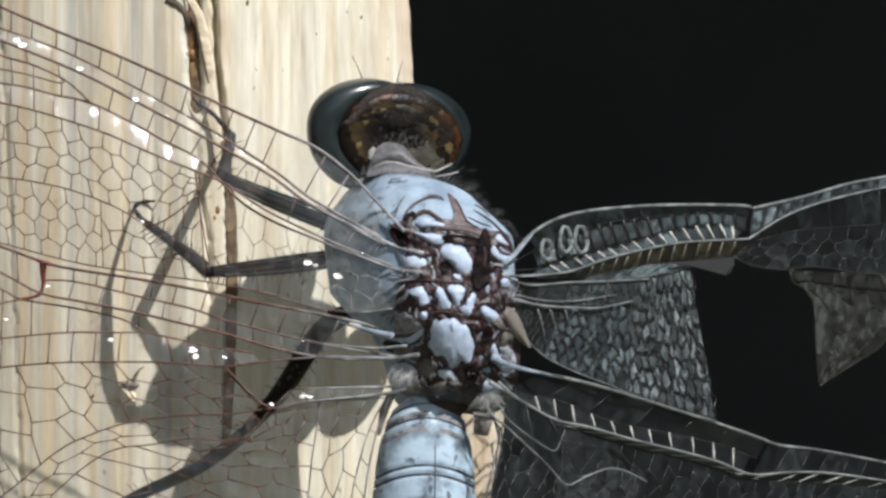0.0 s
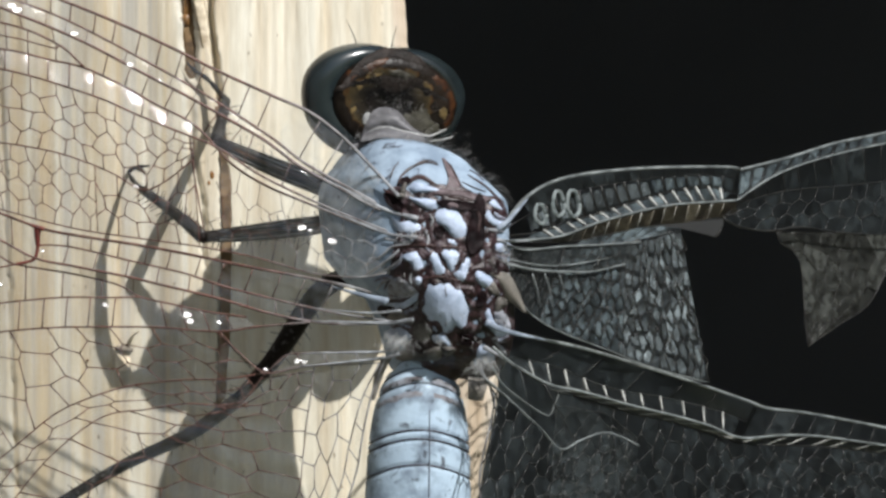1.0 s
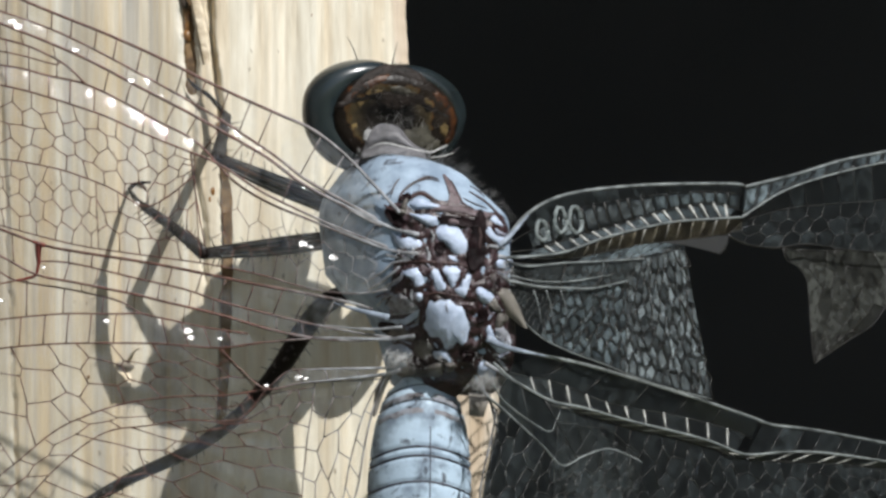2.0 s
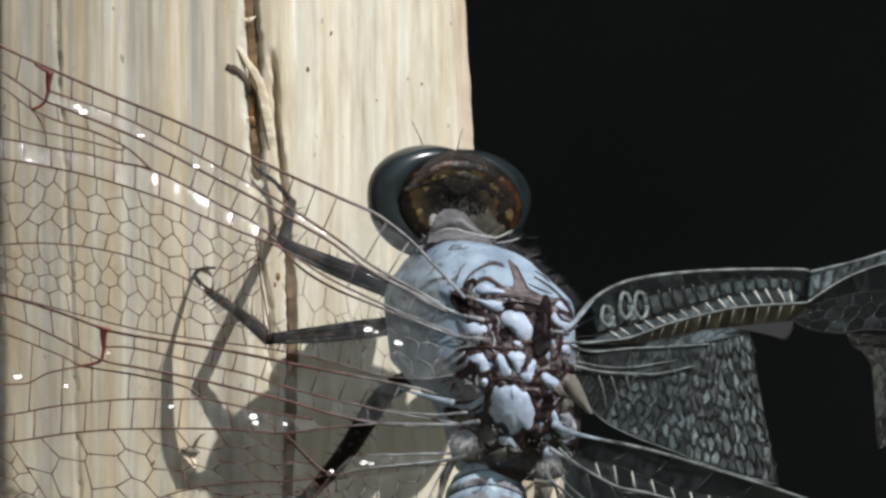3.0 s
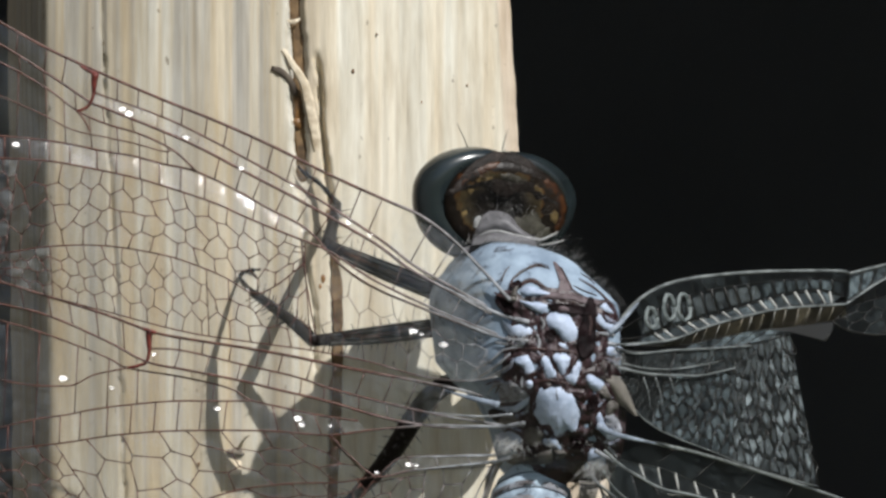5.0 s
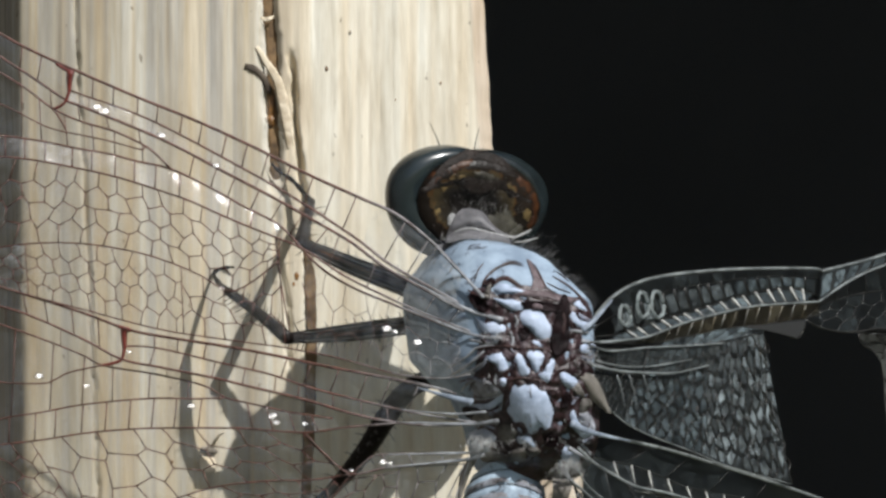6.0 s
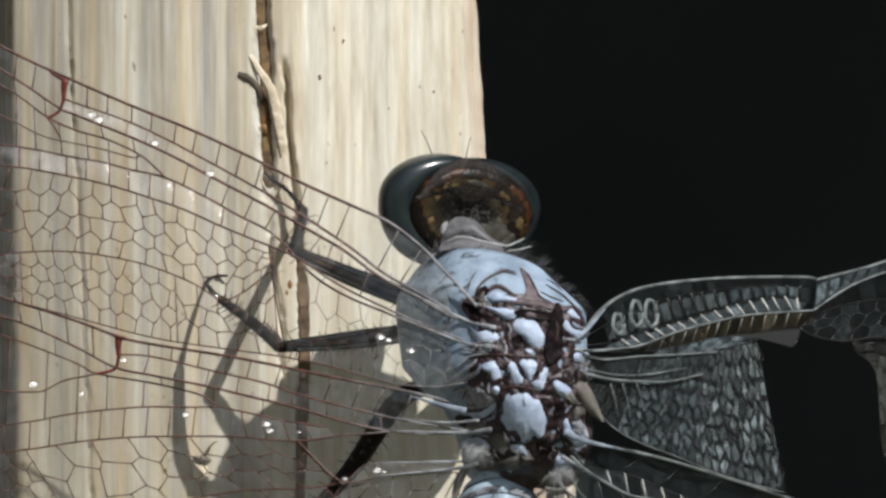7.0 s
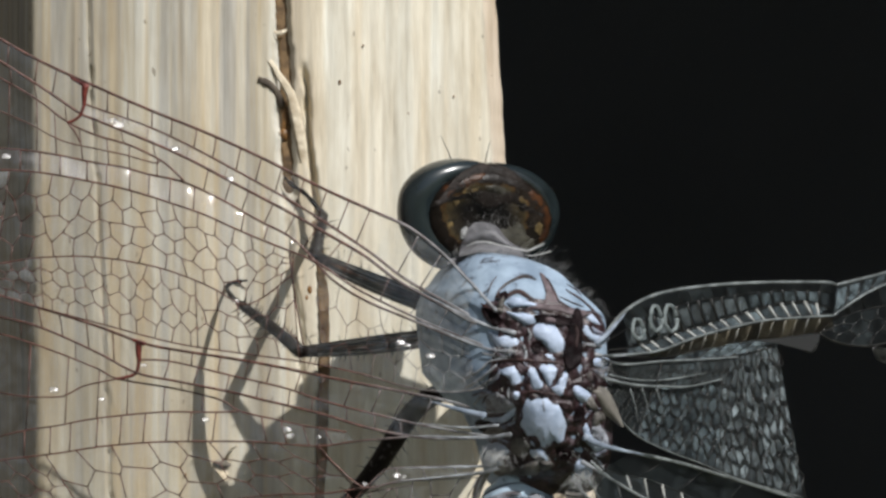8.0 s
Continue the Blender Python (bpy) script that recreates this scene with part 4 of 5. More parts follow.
# ---- legs ----
def leg(femur, tibia, tarsus, thick, spines, label):
    """Each course: points (u, v, height)."""
    g = Geo()
    line = spline(femur, 18)
    g.tube([at(*p) for p in line], [thick * UNIT * (0.62 + 0.38 * math.sin(math.pi * min(1, 0.15 + k / 20))) for k in range(19)], 10, 0.85)
    g.ball(Matrix.Translation(at(*femur[-1])) @ Matrix.Scale(thick * 0.62 * UNIT, 4), 10, 8)
    ob = part("leg", g, M_LEG, dragonfly, label)
    for off, r, mt in ((-0.62, 0.16, M_DUST), (0.60, 0.12, M_DUST), (0.05, 0.22, M_RUST)) if femur[0][2] < 8 else ():
        g = Geo()
        pts = []
        for k in range(2, 17):
            d = line[k + 1] - line[k - 1]
            d = d / max(np.linalg.norm(d[:2]), 1e-6)
            wide = 0.62 + 0.38 * math.sin(math.pi * min(1, 0.15 + k / 20))
            pts.append(at(line[k][0] - d[1] * off * thick * wide, line[k][1] + d[0] * off * thick * wide, line[k][2] + thick * 0.026 * 0.85 * wide * (1 - off * off) ** 0.5))
        g.tube(pts, [thick * UNIT * r * (0.6 + 0.5 * noise.noise((k / 1.5, off, thick))) for k in range(15)], 6, 0.5)
        part("leg_stripe", g, mt, ob, "dusty pale stripe along the thigh" if mt is M_DUST else "brown stripe along the thigh")
    g = Geo()
    line_t = spline(tibia, 16)
    g.tube([at(*p) for p in line_t], [thick * UNIT * (0.72 - 0.016 * k) for k in range(17)], 8)
    part("tibia", g, M_LEG, ob)
    g = Geo()
    line_f = spline(tarsus, 12)
    g.tube([at(*p) for p in line_f], [thick * UNIT * (0.30 - 0.012 * k + 0.05 * math.sin(k * 2.1)) for k in range(13)], 7)
    part("tarsus", g, M_LEG, ob)
    g = Geo()
    for line, r in ((line, 1.0), (line_t, 0.55)):
        for k in range(2, len(line) - 1):
            for side in (-1, 1):
                if rng.random() > spines:
                    continue
                p = line[k] + (line[k + 1] - line[k]) * rng.random()
                d = line[k + 1] - line[k - 1]
                d = d / max(np.linalg.norm(d[:2]), 1e-6)
                nrm = np.array([-d[1], d[0]]) * side
                tip = p.copy()
                ln = thick * rng.uniform(0.7, 1.25)
                tip[:2] += nrm * (thick * r * 0.6 + ln) + d[:2] * ln * 0.5
                root = p.copy()
                root[:2] += nrm * thick * r * 0.4
                g.tube([at(*root), at(*((root + tip) / 2)), at(*tip)], [1.3 * UNIT, 0.9 * UNIT, 0.3 * UNIT], 4)
    part("spines", g, M_LEG, ob, "fine black leg spines")
    return ob


leg([(640, 420, 6.8), (575, 390, 6.7), (480, 352, 6.5), (393, 313, 5.6)], [(393, 313, 5.6), (402, 275, 3.6), (410, 240, 1.3)],
    [(410, 240, 1.3), (380, 205, 0.5), (352, 185, 0.15), (340, 172, 0.05)], 18, 0.25, "black spiny foreleg gripping the post")
leg([(640, 450, 5.5), (560, 462, 5.2), (460, 474, 5.6), (368, 482, 5.6)], [(368, 482, 5.7), (320, 440, 4.9), (262, 398, 2.8)],
    [(262, 398, 2.8), (246, 382, 1.4), (238, 368, 0.2), (250, 358, 0.05), (274, 356, 0.3)], 17, 0.85, "black spiny middle leg with hooked foot")
leg([(650, 540, 8.8), (575, 580, 8.0), (500, 690, 6.6), (430, 770, 5.2)], [(430, 770, 5.2), (350, 828, 4.0), (230, 885, 2.4), (110, 955, 1.0)],
    [(110, 955, 1.0), (70, 985, 0.4), (40, 1012, 0.08)], 19, 0.9, "black spiny hind leg stretched along the post")


def wing_root(pts, r, lift):
    g = Geo()
    line = spline(pts, 14)
    g.tube([at(u, v, h + lift) for u, v, h in line], [r * UNIT * (0.85 - 0.7 * k / 14) for k in range(15)], 8, 0.6)
    part("wing_root", g, M_SCLERITE if r >= 7 else M_ROOT, dragonfly, "pale thickened wing root")


wing_root([(890, 468, 14.0), (910, 452, 13.8), (944, 414, 12.7)], 7, 0.08)
wing_root([(878, 484, 14.0), (906, 489, 13.8), (945, 489, 12.8)], 5, 0.08)
wing_root([(882, 516, 13.8), (906, 526, 13.7), (945, 538, 12.8)], 5, 0.08)
wing_root([(870, 632, 14.0), (905, 648, 13.5), (975, 664, 11.9)], 8, 0.08)
wing_root([(866, 676, 13.6), (890, 690, 13.3), (930, 714, 12.4)], 5, 0.08)
wing_root([(860, 716, 13.0), (872, 735, 13.0), (905, 765, 12.6)], 4, 0.08)
wing_root([(750, 449, 15.1), (690, 432, 14.5), (596, 384, 14.3)], 5, 0.08)
wing_root([(716, 410, 15.0), (678, 368, 14.5), (634, 322, 14.2)], 4, 0.08)
wing_root([(748, 482, 15.2), (690, 474, 14.5), (580, 428, 14.2)], 4, 0.08)
wing_root([(742, 628, 14.8), (690, 634, 14.0), (560, 630, 13.6)], 5, 0.08)
wing_root([(696, 596, 14.4), (660, 587, 13.9), (600, 570, 13.6)], 8, 0.08)
wing_root([(718, 688, 13.9), (680, 697, 13.7), (540, 711, 13.7)], 4, 0.08)
wing_root([(716, 680, 13.9), (680, 685, 13.5), (540, 688, 13.4)], 3, 0.08)
wing_root([(720, 612, 14.6), (660, 616, 13.9), (560, 607, 13.6)], 3, 0.08)
# leg bases; the last is a hidden lump added to cast shade on the post
for u, v, h, a, b in ((668, 424, 7.0, 56, 28), (676, 456, 6.2, 58, 28), (690, 540, 8.6, 60, 34), (790, 400, 6.0, 50, 66)):
    g = Geo()
    g.ball(Matrix.Translation(at(u, v, h)) @ Matrix.Diagonal((a * UNIT, 0.0012 if h > 7 else 0.0018, b * UNIT, 1)), 16, 10)
    part("coxa_shade_lump", g, M_FLANK, dragonfly, "grey lump under the thorax for leg bases and added shade")


# ---- hair on the thorax ----
def fur():
    fine, pale = Geo(), Geo()

    def tuft(u, v, h, du, dv, spread, count, length, su, sv, g=fine, r=0.42):
        for _ in range(count):
            a = (u + rng.gauss(0, su), v + rng.gauss(0, sv), h + rng.uniform(-0.6, 0.3))
            ang = math.atan2(dv, du) + rng.gauss(0, spread)
            ln = length * rng.uniform(0.5, 1.2)
            b = (a[0] + math.cos(ang) * ln * 0.55, a[1] + math.sin(ang) * ln * 0.5, a[2] + 0.2)
            c = (a[0] + math.cos(ang + 0.2) * ln, a[1] + math.sin(ang + 0.2) * ln, a[2] + rng.uniform(-0.2, 0.5))
            g.tube([at(*a), at(*b), at(*c)], [r * UNIT, 0.75 * r * UNIT, 0.3 * r * UNIT], 3)
    for _ in range(190):
        v = 314 + 118 * rng.random() ** 0.8
        c, w, _top = thorax_row(v)
        t = (v - 314) / 118
        tuft(c + w * rng.uniform(0.80, 1.0), v, thorax_edge(0.9) - 0.2, 0.5 + 0.6 * t, -0.9 + 0.3 * t, 0.3, 1, 30 - 8 * t, 2, 2, fine, 0.24)
    for _ in range(170):
        t = rng.random()
        tuft(640 + 160 * t, 318 - 16 * t + 30 * t * t, 12.0, -0.2 + 0.5 * t, -1, 0.4, 1, 20, 4, 4, fine, 0.24)
    tuft(714, 662, 14.5, -0.2, 1, 0.55, 110, 34, 14, 5, pale, 0.38)
    tuft(866, 700, 13.7, 0.1, 1, 0.45, 110, 34, 11, 6, pale, 0.38)
    tuft(786, 662, 14.3, -0.1, 1, 0.5, 16, 20, 14, 3, pale, 0.45)
    tuft(896, 506, 14.4, 0.2, 1, 0.5, 40, 28, 13, 8, pale, 0.38)
    tuft(732, 470, 15.3, -0.2, 1, 0.5, 24, 22, 11, 5, pale, 0.45)
    tuft(725, 308, 12.3, 0.3, -1, 0.5, 90, 16, 40, 4, fine, 0.24)
    tuft(722, 262, 11.4, 0.0, -1, 0.35, 16, 26, 22, 5, fine, 0.4)
    for _ in range(16):
        tuft(rng.uniform(690, 900), rng.uniform(430, 690), 14.6, rng.uniform(-1, 1), 1, 0.6, 3, 14, 6, 6, pale, 0.5)
    tagged(part("hair", pale, M_TUFT, dragonfly, "pale tufts beside the wing bases"), kind="stuff")
    return tagged(part("hair", fine, M_DOWN, dragonfly, "fine grey hairs fringing the thorax"), kind="stuff")


fur()


# ---- wings ----
class Wing:
    """A wing built on its own lines: long veins, the ladders and combs of cells between them, and the film in every cell."""

    def __init__(self, height, film_tilt=0.05, dome=0.13):
        self.height, self.film_tilt, self.dome = height, film_tilt, dome
        self.film, self.cross, self.net, self.long = Geo(), Geo(), Geo(), []
        self.pale_bars = False
        self.slot, self.slots = [], [0, 0]

    def vein(self, name, pts, off=0.0, r0=2.0, r1=2.0, n=60, mat_=None):
        line = spline(pts, n)
        self.long.append((name, line, off, r0, r1, mat_))
        return line, off

    def place(self, p, off):
        return at(p[0], p[1], self.height(p[0], p[1]) + off)

    @staticmethod
    def on(vein, s):
        line, off = vein
        x = min(max(s, 0.0), 1.0) * (len(line) - 1)
        i = min(int(x), len(line) - 2)
        return line[i] + (line[i + 1] - line[i]) * (x - i), off

    @staticmethod
    def s_of(vein, u):
        """How far along a vein it passes u."""
        line = vein[0]
        k = min(range(len(line)), key=lambda i: abs(line[i][0] - u))
        return k / (len(line) - 1)

    def rungs(self, A, a0, a1, B, b0, b1, n, r=1.3, lean=0.0, jitter=0.12):
        """A ladder between the places u = a0..a1 of one vein and b0..b1 of the next."""
        self.ladder(A, (self.s_of(A, a0), self.s_of(A, a1)), B, (self.s_of(B, b0), self.s_of(B, b1)), n, r, lean, jitter)

    def between(self, A, ra, B, rb, s, t):
        (p, a), (q, b) = self.on(A, ra[0] + (ra[1] - ra[0]) * s), self.on(B, rb[0] + (rb[1] - rb[0]) * s)
        return p + (q - p) * t, a + (b - a) * t

    def cell(self, corners):
        """Film in one cell: a shallow blister, tilted by a little chance."""
        n = len(corners)
        if sum(corners[k][0][0] * corners[(k + 1) % n][0][1] - corners[(k + 1) % n][0][0] * corners[k][0][1] for k in range(n)) > 0:
            corners = corners[::-1]
        c = sum(p for p, _ in corners) / n
        co = sum(o for _, o in corners) / n
        loose = 1.3 if self.slots[0] == 3 else 1.0
        ax, ay = rng.gauss(0, self.film_tilt * loose), rng.gauss(0, self.film_tilt * loose)
        ring = [p for p, _ in corners]
        area = abs(sum(ring[k][0] * ring[(k + 1) % n][1] - ring[(k + 1) % n][0] * ring[k][1] for k in range(n))) / 2
        size = 2.2 * area / max(sum(np.linalg.norm(ring[k] - ring[(k + 1) % n]) for k in range(n)), 1e-6)
        up = self.dome * (2.0 if self.slots[0] == 3 else 1.0) * size * 0.026 * rng.choice((1, 1, -0.6))
        i = len(self.film.v)
        for t, lift in ((1.0, 0.0), (0.68, 0.6)):
            for p, o in corners:
                q = c + (p - c) * t
                self.film.v.append(self.place(q, co + (o - co) * t + up * lift + 0.026 * (ax * (q[0] - c[0]) + ay * (q[1] - c[1]))))
        self.film.v.append(self.place(c, co + up))
        for k in range(n):
            m = (k + 1) % n
            self.film.f.append((i + k, i + m, i + n + m, i + n + k))
            self.film.f.append((i + n + k, i + n + m, i + 2 * n))
            self.slot += self.slots

    def bar(self, a, b, r, bend=0.0):
        p, q = self.place(*a), self.place(*b)
        m = (p + q) / 2 + Vector((rng.uniform(-1, 1), 0, rng.uniform(-1, 1))) * bend * UNIT
        if self.pale_bars:
            self.cross.tube([p, p + (q - p) * 0.4, q], [r * UNIT * 1.25, r * UNIT * 1.15, r * UNIT * 0.45], 5)
        else:
            self.net.tube([p, m, q], [r * UNIT * 1.15, r * UNIT * 0.9, r * UNIT * 1.15], 5)

    def ladder(self, A, ra, B, rb, n, r=1.3, lean=0.0, jitter=0.12, skip_bars=()):
        cuts = [0.0] + [(k + rng.uniform(-jitter, jitter)) / n for k in range(1, n)] + [1.0]
        for k in range(n):
            top = [self.between(A, ra, B, rb, cuts[k] + (cuts[k + 1] - cuts[k]) * j / 3, 0.0) for j in range(4)]
            ln = lean / n
            bot = [self.between(A, ra, B, rb, min(max(cuts[k] + ln * (k > 0) + (cuts[k + 1] + ln * (k < n - 1) - cuts[k] - ln * (k > 0)) * j / 3, 0), 1), 1.0) for j in range(4)]
            self.cell(top + bot[::-1])
            if k:
                self.bar(top[0], bot[0], r, 0.6)

    def comb(self, A, ra, B, rb, rows, cols, r=1.15, jitter=0.16, zig=0.16):
        """Honeycomb of cells between two veins."""
        offs = [0.0 if j % 2 == 0 else 0.5 for j in range(rows)]
        joint = {}

        def node(j, key):
            """A junction on row line j at half-step key; lines 0 and rows are the veins themselves."""
            if (j, key) not in joint:
                s = key / 2.0 / cols
                t = j / rows
                if 0 < j < rows:
                    lower = (key / 2.0 - offs[j]) % 1.0 < 0.01
                    t += (zig if lower else -zig) / rows + rng.uniform(-jitter, jitter) / rows
                s += rng.uniform(-jitter, jitter) / cols if 0 < key < 2 * cols else 0
                joint[(j, key)] = self.between(A, ra, B, rb, min(max(s, 0), 1), t)
            return joint[(j, key)]
        for j in range(rows):
            shift = int(offs[j] * 2)
            starts = list(range(shift, 2 * cols, 2))
            if shift:
                starts = [-1] + starts
            for k in starts:
                a, b = max(k, 0), min(k + 2, 2 * cols)
                top = [node(j, x) for x in range(a, b + 1)]
                bot = [node(j + 1, x) for x in range(a, b + 1)]
                self.cell(top + bot[::-1])
                self.bar(node(j, a), node(j + 1, a), r, 1.0)
                if j > 0:
                    for x in range(a, b):
                        self.bar(node(j, x), node(j, x + 1), r, 0.7)

    def build(self, name, root, film_mat, vein_mat, cross_mat, label, vein_label, rim_mat=None):
        frame_geo = Geo()
        for nm, line, off, r0, r1, mt in self.long:
            if nm in ("costa", "radius"):
                self.rod(frame_geo, line, off, r0, r1)
        ob = part(name, frame_geo, vein_mat, dragonfly, label, True, origin=root)
        self.attach(ob, root, film_mat, vein_mat, cross_mat, vein_label, ("costa", "radius"), rim_mat)
        return ob

    def rod(self, g, line, off, r0, r1):
        k = len(line) - 1
        g.tube([self.place(p, off) for p in line], [UNIT * (r0 + (r1 - r0) * i / k) for i in range(k + 1)], 6)

    def attach(self, ob, root, film_mat, vein_mat, cross_mat, vein_label, skip=(), rim_mat=None):
        film = tagged(part("wing_film", self.film, film_mat, ob, "", True, origin=root), kind="stuff")
        film.visible_shadow = False
        if rim_mat:
            film.data.materials.append(rim_mat)
            film.data.materials.append(M_FILM_BROWN)
            film.data.materials.append(M_FILM_STRIP)
            film.data.materials.append(M_FILM_CLOUD)
            film.data.materials.append(M_FILM_ASH)
            film.data.polygons.foreach_set("material_index", self.slot)
        for nm, line, off, r0, r1, mt in self.long:
            if nm in skip:
                continue
            g = Geo()
            self.rod(g, line, off, r0, r1)
            part(nm, g, mt or vein_mat, ob, "", True, origin=root)
        tagged(part("vein_net", self.net, cross_mat, ob, vein_label, True, origin=root), kind="stuff")
        if self.cross.v:
            tagged(part("bar_vein", self.cross, M_TICK, ob, "row of pale slanting cross veins", True, origin=root), kind="stuff")


ROOT_LF, ROOT_LH, ROOT_RF, ROOT_RH = at(715, 430, 14.2), at(700, 620, 13.8), at(905, 455, 13.6), at(885, 670, 13.0)


def glint_facets(ob, root, places, height):
    """Small facets added over the film at chosen spots, tilted so that the sun glints on them."""
    for u, v, r in places:
        g = Geo()
        rows = []
        for t in (1.0, 0.75, 0.5, 0.25, 0.02):
            row = []
            for k in range(16):
                a = 2 * math.pi * k / 16
                rr = r * t * (1 + 0.5 * noise.noise((2 * math.cos(a), 2 * math.sin(a), u)))
                du, dv = 1.25 * rr * math.cos(a), 0.8 * rr * math.sin(a)
                row.append(at(u + du, v + dv, height(u, v) + 0.05 + 0.026 * (0.437 * dv - 0.26 * du + 0.05 * r * (1 - t * t))))
            rows.append(row)
        g.grid(rows, True, True)
        b = part("glint_facet", g, M_GLINT, ob, "small facet added to make a sun glint on the film", True, origin=root)
        b.visible_shadow = False


def left_forewing():
    w = Wing(lambda u, v: 14.3 + 0.0012 * (u - 700))
    costa = w.vein("costa", [(712, 405), (676, 366), (620, 308), (560, 262), (500, 235), (400, 190), (300, 140), (200, 95), (100, 55), (0, 12), (-107, -37), (-230, -104), (-420, -190)], -0.10, 2.8, 2.4, 90)
    sub = w.vein("subcosta", [(748, 446), (690, 428), (600, 380), (545, 348), (486, 303), (375, 231), (260, 166), (120, 94), (0, 50), (-22, 42)], -0.12, 3.0, 1.6, 80)
    rad = w.vein("radius", [(748, 452), (688, 436), (598, 388), (540, 356), (482, 313), (433, 284), (346, 235), (260, 190), (144, 130), (0, 71), (-27, 60), (-110, 5), (-230, -66), (-420, -150)], 0.0, 3.0, 2.0, 90)
    rs = w.vein("radial_sector", [(159, 182), (144, 166), (115, 142), (58, 115), (0, 98), (-52, 74), (-110, 32), (-207, -20), (-420, -110)], -0.05, 2.0, 1.6)
    w.vein("branch_vein", [(115, 143), (104, 147), (48, 132), (0, 122), (-60, 108), (-120, 78), (-207, 40)], -0.05, 1.4, 1.2)
    med = w.vein("media", [(720, 486), (640, 457), (560, 424), (481, 391), (420, 352), (356, 285), (288, 248), (231, 216), (159, 182), (96, 168), (48, 155), (0, 147), (-100, 128), (-207, 118), (-420, 100)], -0.16, 2.4, 1.6, 90)
    cub = w.vein("cubitus", [(720, 480), (640, 450), (560, 416), (470, 372), (400, 326), (346, 303), (308, 288), (250, 264), (192, 238), (115, 212), (58, 195), (0, 182), (-100, 164), (-207, 158), (-420, 150)], 0.13, 2.2, 1.5, 90)
    anal = w.vein("anal_vein", [(346, 303), (352, 360), (362, 420), (371, 470)], 0.0, 1.8, 1.2, 30)
    mid = w.vein("middle_vein", [(352, 345), (300, 385), (262, 398), (211, 370), (159, 348), (96, 329), (0, 314), (-100, 315), (-207, 330), (-420, 350)], 0.08, 1.5, 1.3, 60)
    rim = w.vein("hind_margin", [(700, 545), (640, 553), (560, 545), (470, 520), (371, 500), (255, 484), (139, 466), (0, 430), (-107, 402), (-207, 375), (-420, 345)], 0.0, 1.5, 1.2, 80)
    w.vein("nodus", [(-46, -5), (-32, 3), (-14, 12)], -0.1, 2.6, 4.6, 10, M_NODUS)
    w.vein("nodus", [(-19, 10), (-21, 24), (-22, 47)], -0.1, 7.0, 3.0, 12, M_NODUS)
    w.vein("nodus", [(-22, 46), (-28, 62), (-38, 71), (-52, 76)], 0.0, 3.0, 2.4, 20, M_NODUS)
    w.vein("nodus", [(-52, 74), (-38, 92), (-28, 112)], 0.0, 2.0, 1.4, 12)
    w.slots = [4, 4]
    w.rungs(costa, 712, 655, sub, 742, 618, 2, 1.3)
    w.rungs(costa, 655, 530, sub, 618, 498, 3, 1.3, jitter=0.07)
    w.slots = [0, 0]
    w.rungs(costa, 530, -17, sub, 498, -21, 14, 1.3, jitter=0.07)
    w.rungs(costa, -24, -420, rad, -30, -420, 9, 1.3)
    w.slots = [3, 3]
    w.rungs(sub, 200, -21, rad, 200, -25, 6, 0.6)
    w.slots = [0, 0]
    w.rungs(sub, 470, 200, rad, 470, 200, 7, 0.6)
    w.slots = [0, 0]
    w.rungs(rad, 480, 160, med, 430, 150, 8, 1.2)
    w.rungs(rad, 160, -420, rs, 150, -420, 11, 1.1)
    w.rungs(rs, 145, -420, med, 145, -420, 13, 1.1)
    w.slots = [3, 3]
    w.rungs(med, 215, -420, cub, 210, -420, 16, 1.3)
    w.slots = [0, 0]
    w.rungs(med, 350, 215, cub, 342, 210, 3, 1.3)
    w.slots = [0, 0]
    w.comb(cub, (0.338, 0.78), mid, (0.0, 0.70), 4, 14)
    w.comb(mid, (0.0, 0.25), rim, (0.30, 0.46), 3, 5)
    w.comb(mid, (0.25, 0.6), rim, (0.46, 0.71), 4, 9, 1.0)
    w.slots = [4, 4]
    w.comb(cub, (0.78, 1.0), mid, (0.70, 1.0), 6, 10)
    w.comb(mid, (0.6, 1.0), rim, (0.71, 1.0), 4, 12, 1.0)
    w.slots = [0, 0]
    w.slots = [4, 4]
    w.comb(med, (0.03, 0.15), rim, (0.0, 0.15), 3, 4, 0.7)
    w.ladder(rad, (0.02, 0.14), cub, (0.02, 0.14), 3, 1.2)
    w.slots = [0, 0]
    w.comb(med, (0.15, 0.29), rim, (0.15, 0.29), 3, 4, 0.7)
    w.ladder(rad, (0.14, 0.30), cub, (0.14, 0.31), 3, 1.2)
    ob = w.build("forewing", ROOT_LF, M_FILM, M_VEIN, M_VEIN, "clear glassy forewing with red-brown veins", "net of thin brown cross veins", M_FILM_MILK)
    glint_facets(ob, ROOT_LF, ((544, 465, 7), (598, 489, 7), (250, 393, 5), (-161, 135, 7), (558, 470, 4), (30, 72, 6), (142, 122, 6), (40, 80, 8), (240, 176, 5)), w.height)
    return ob


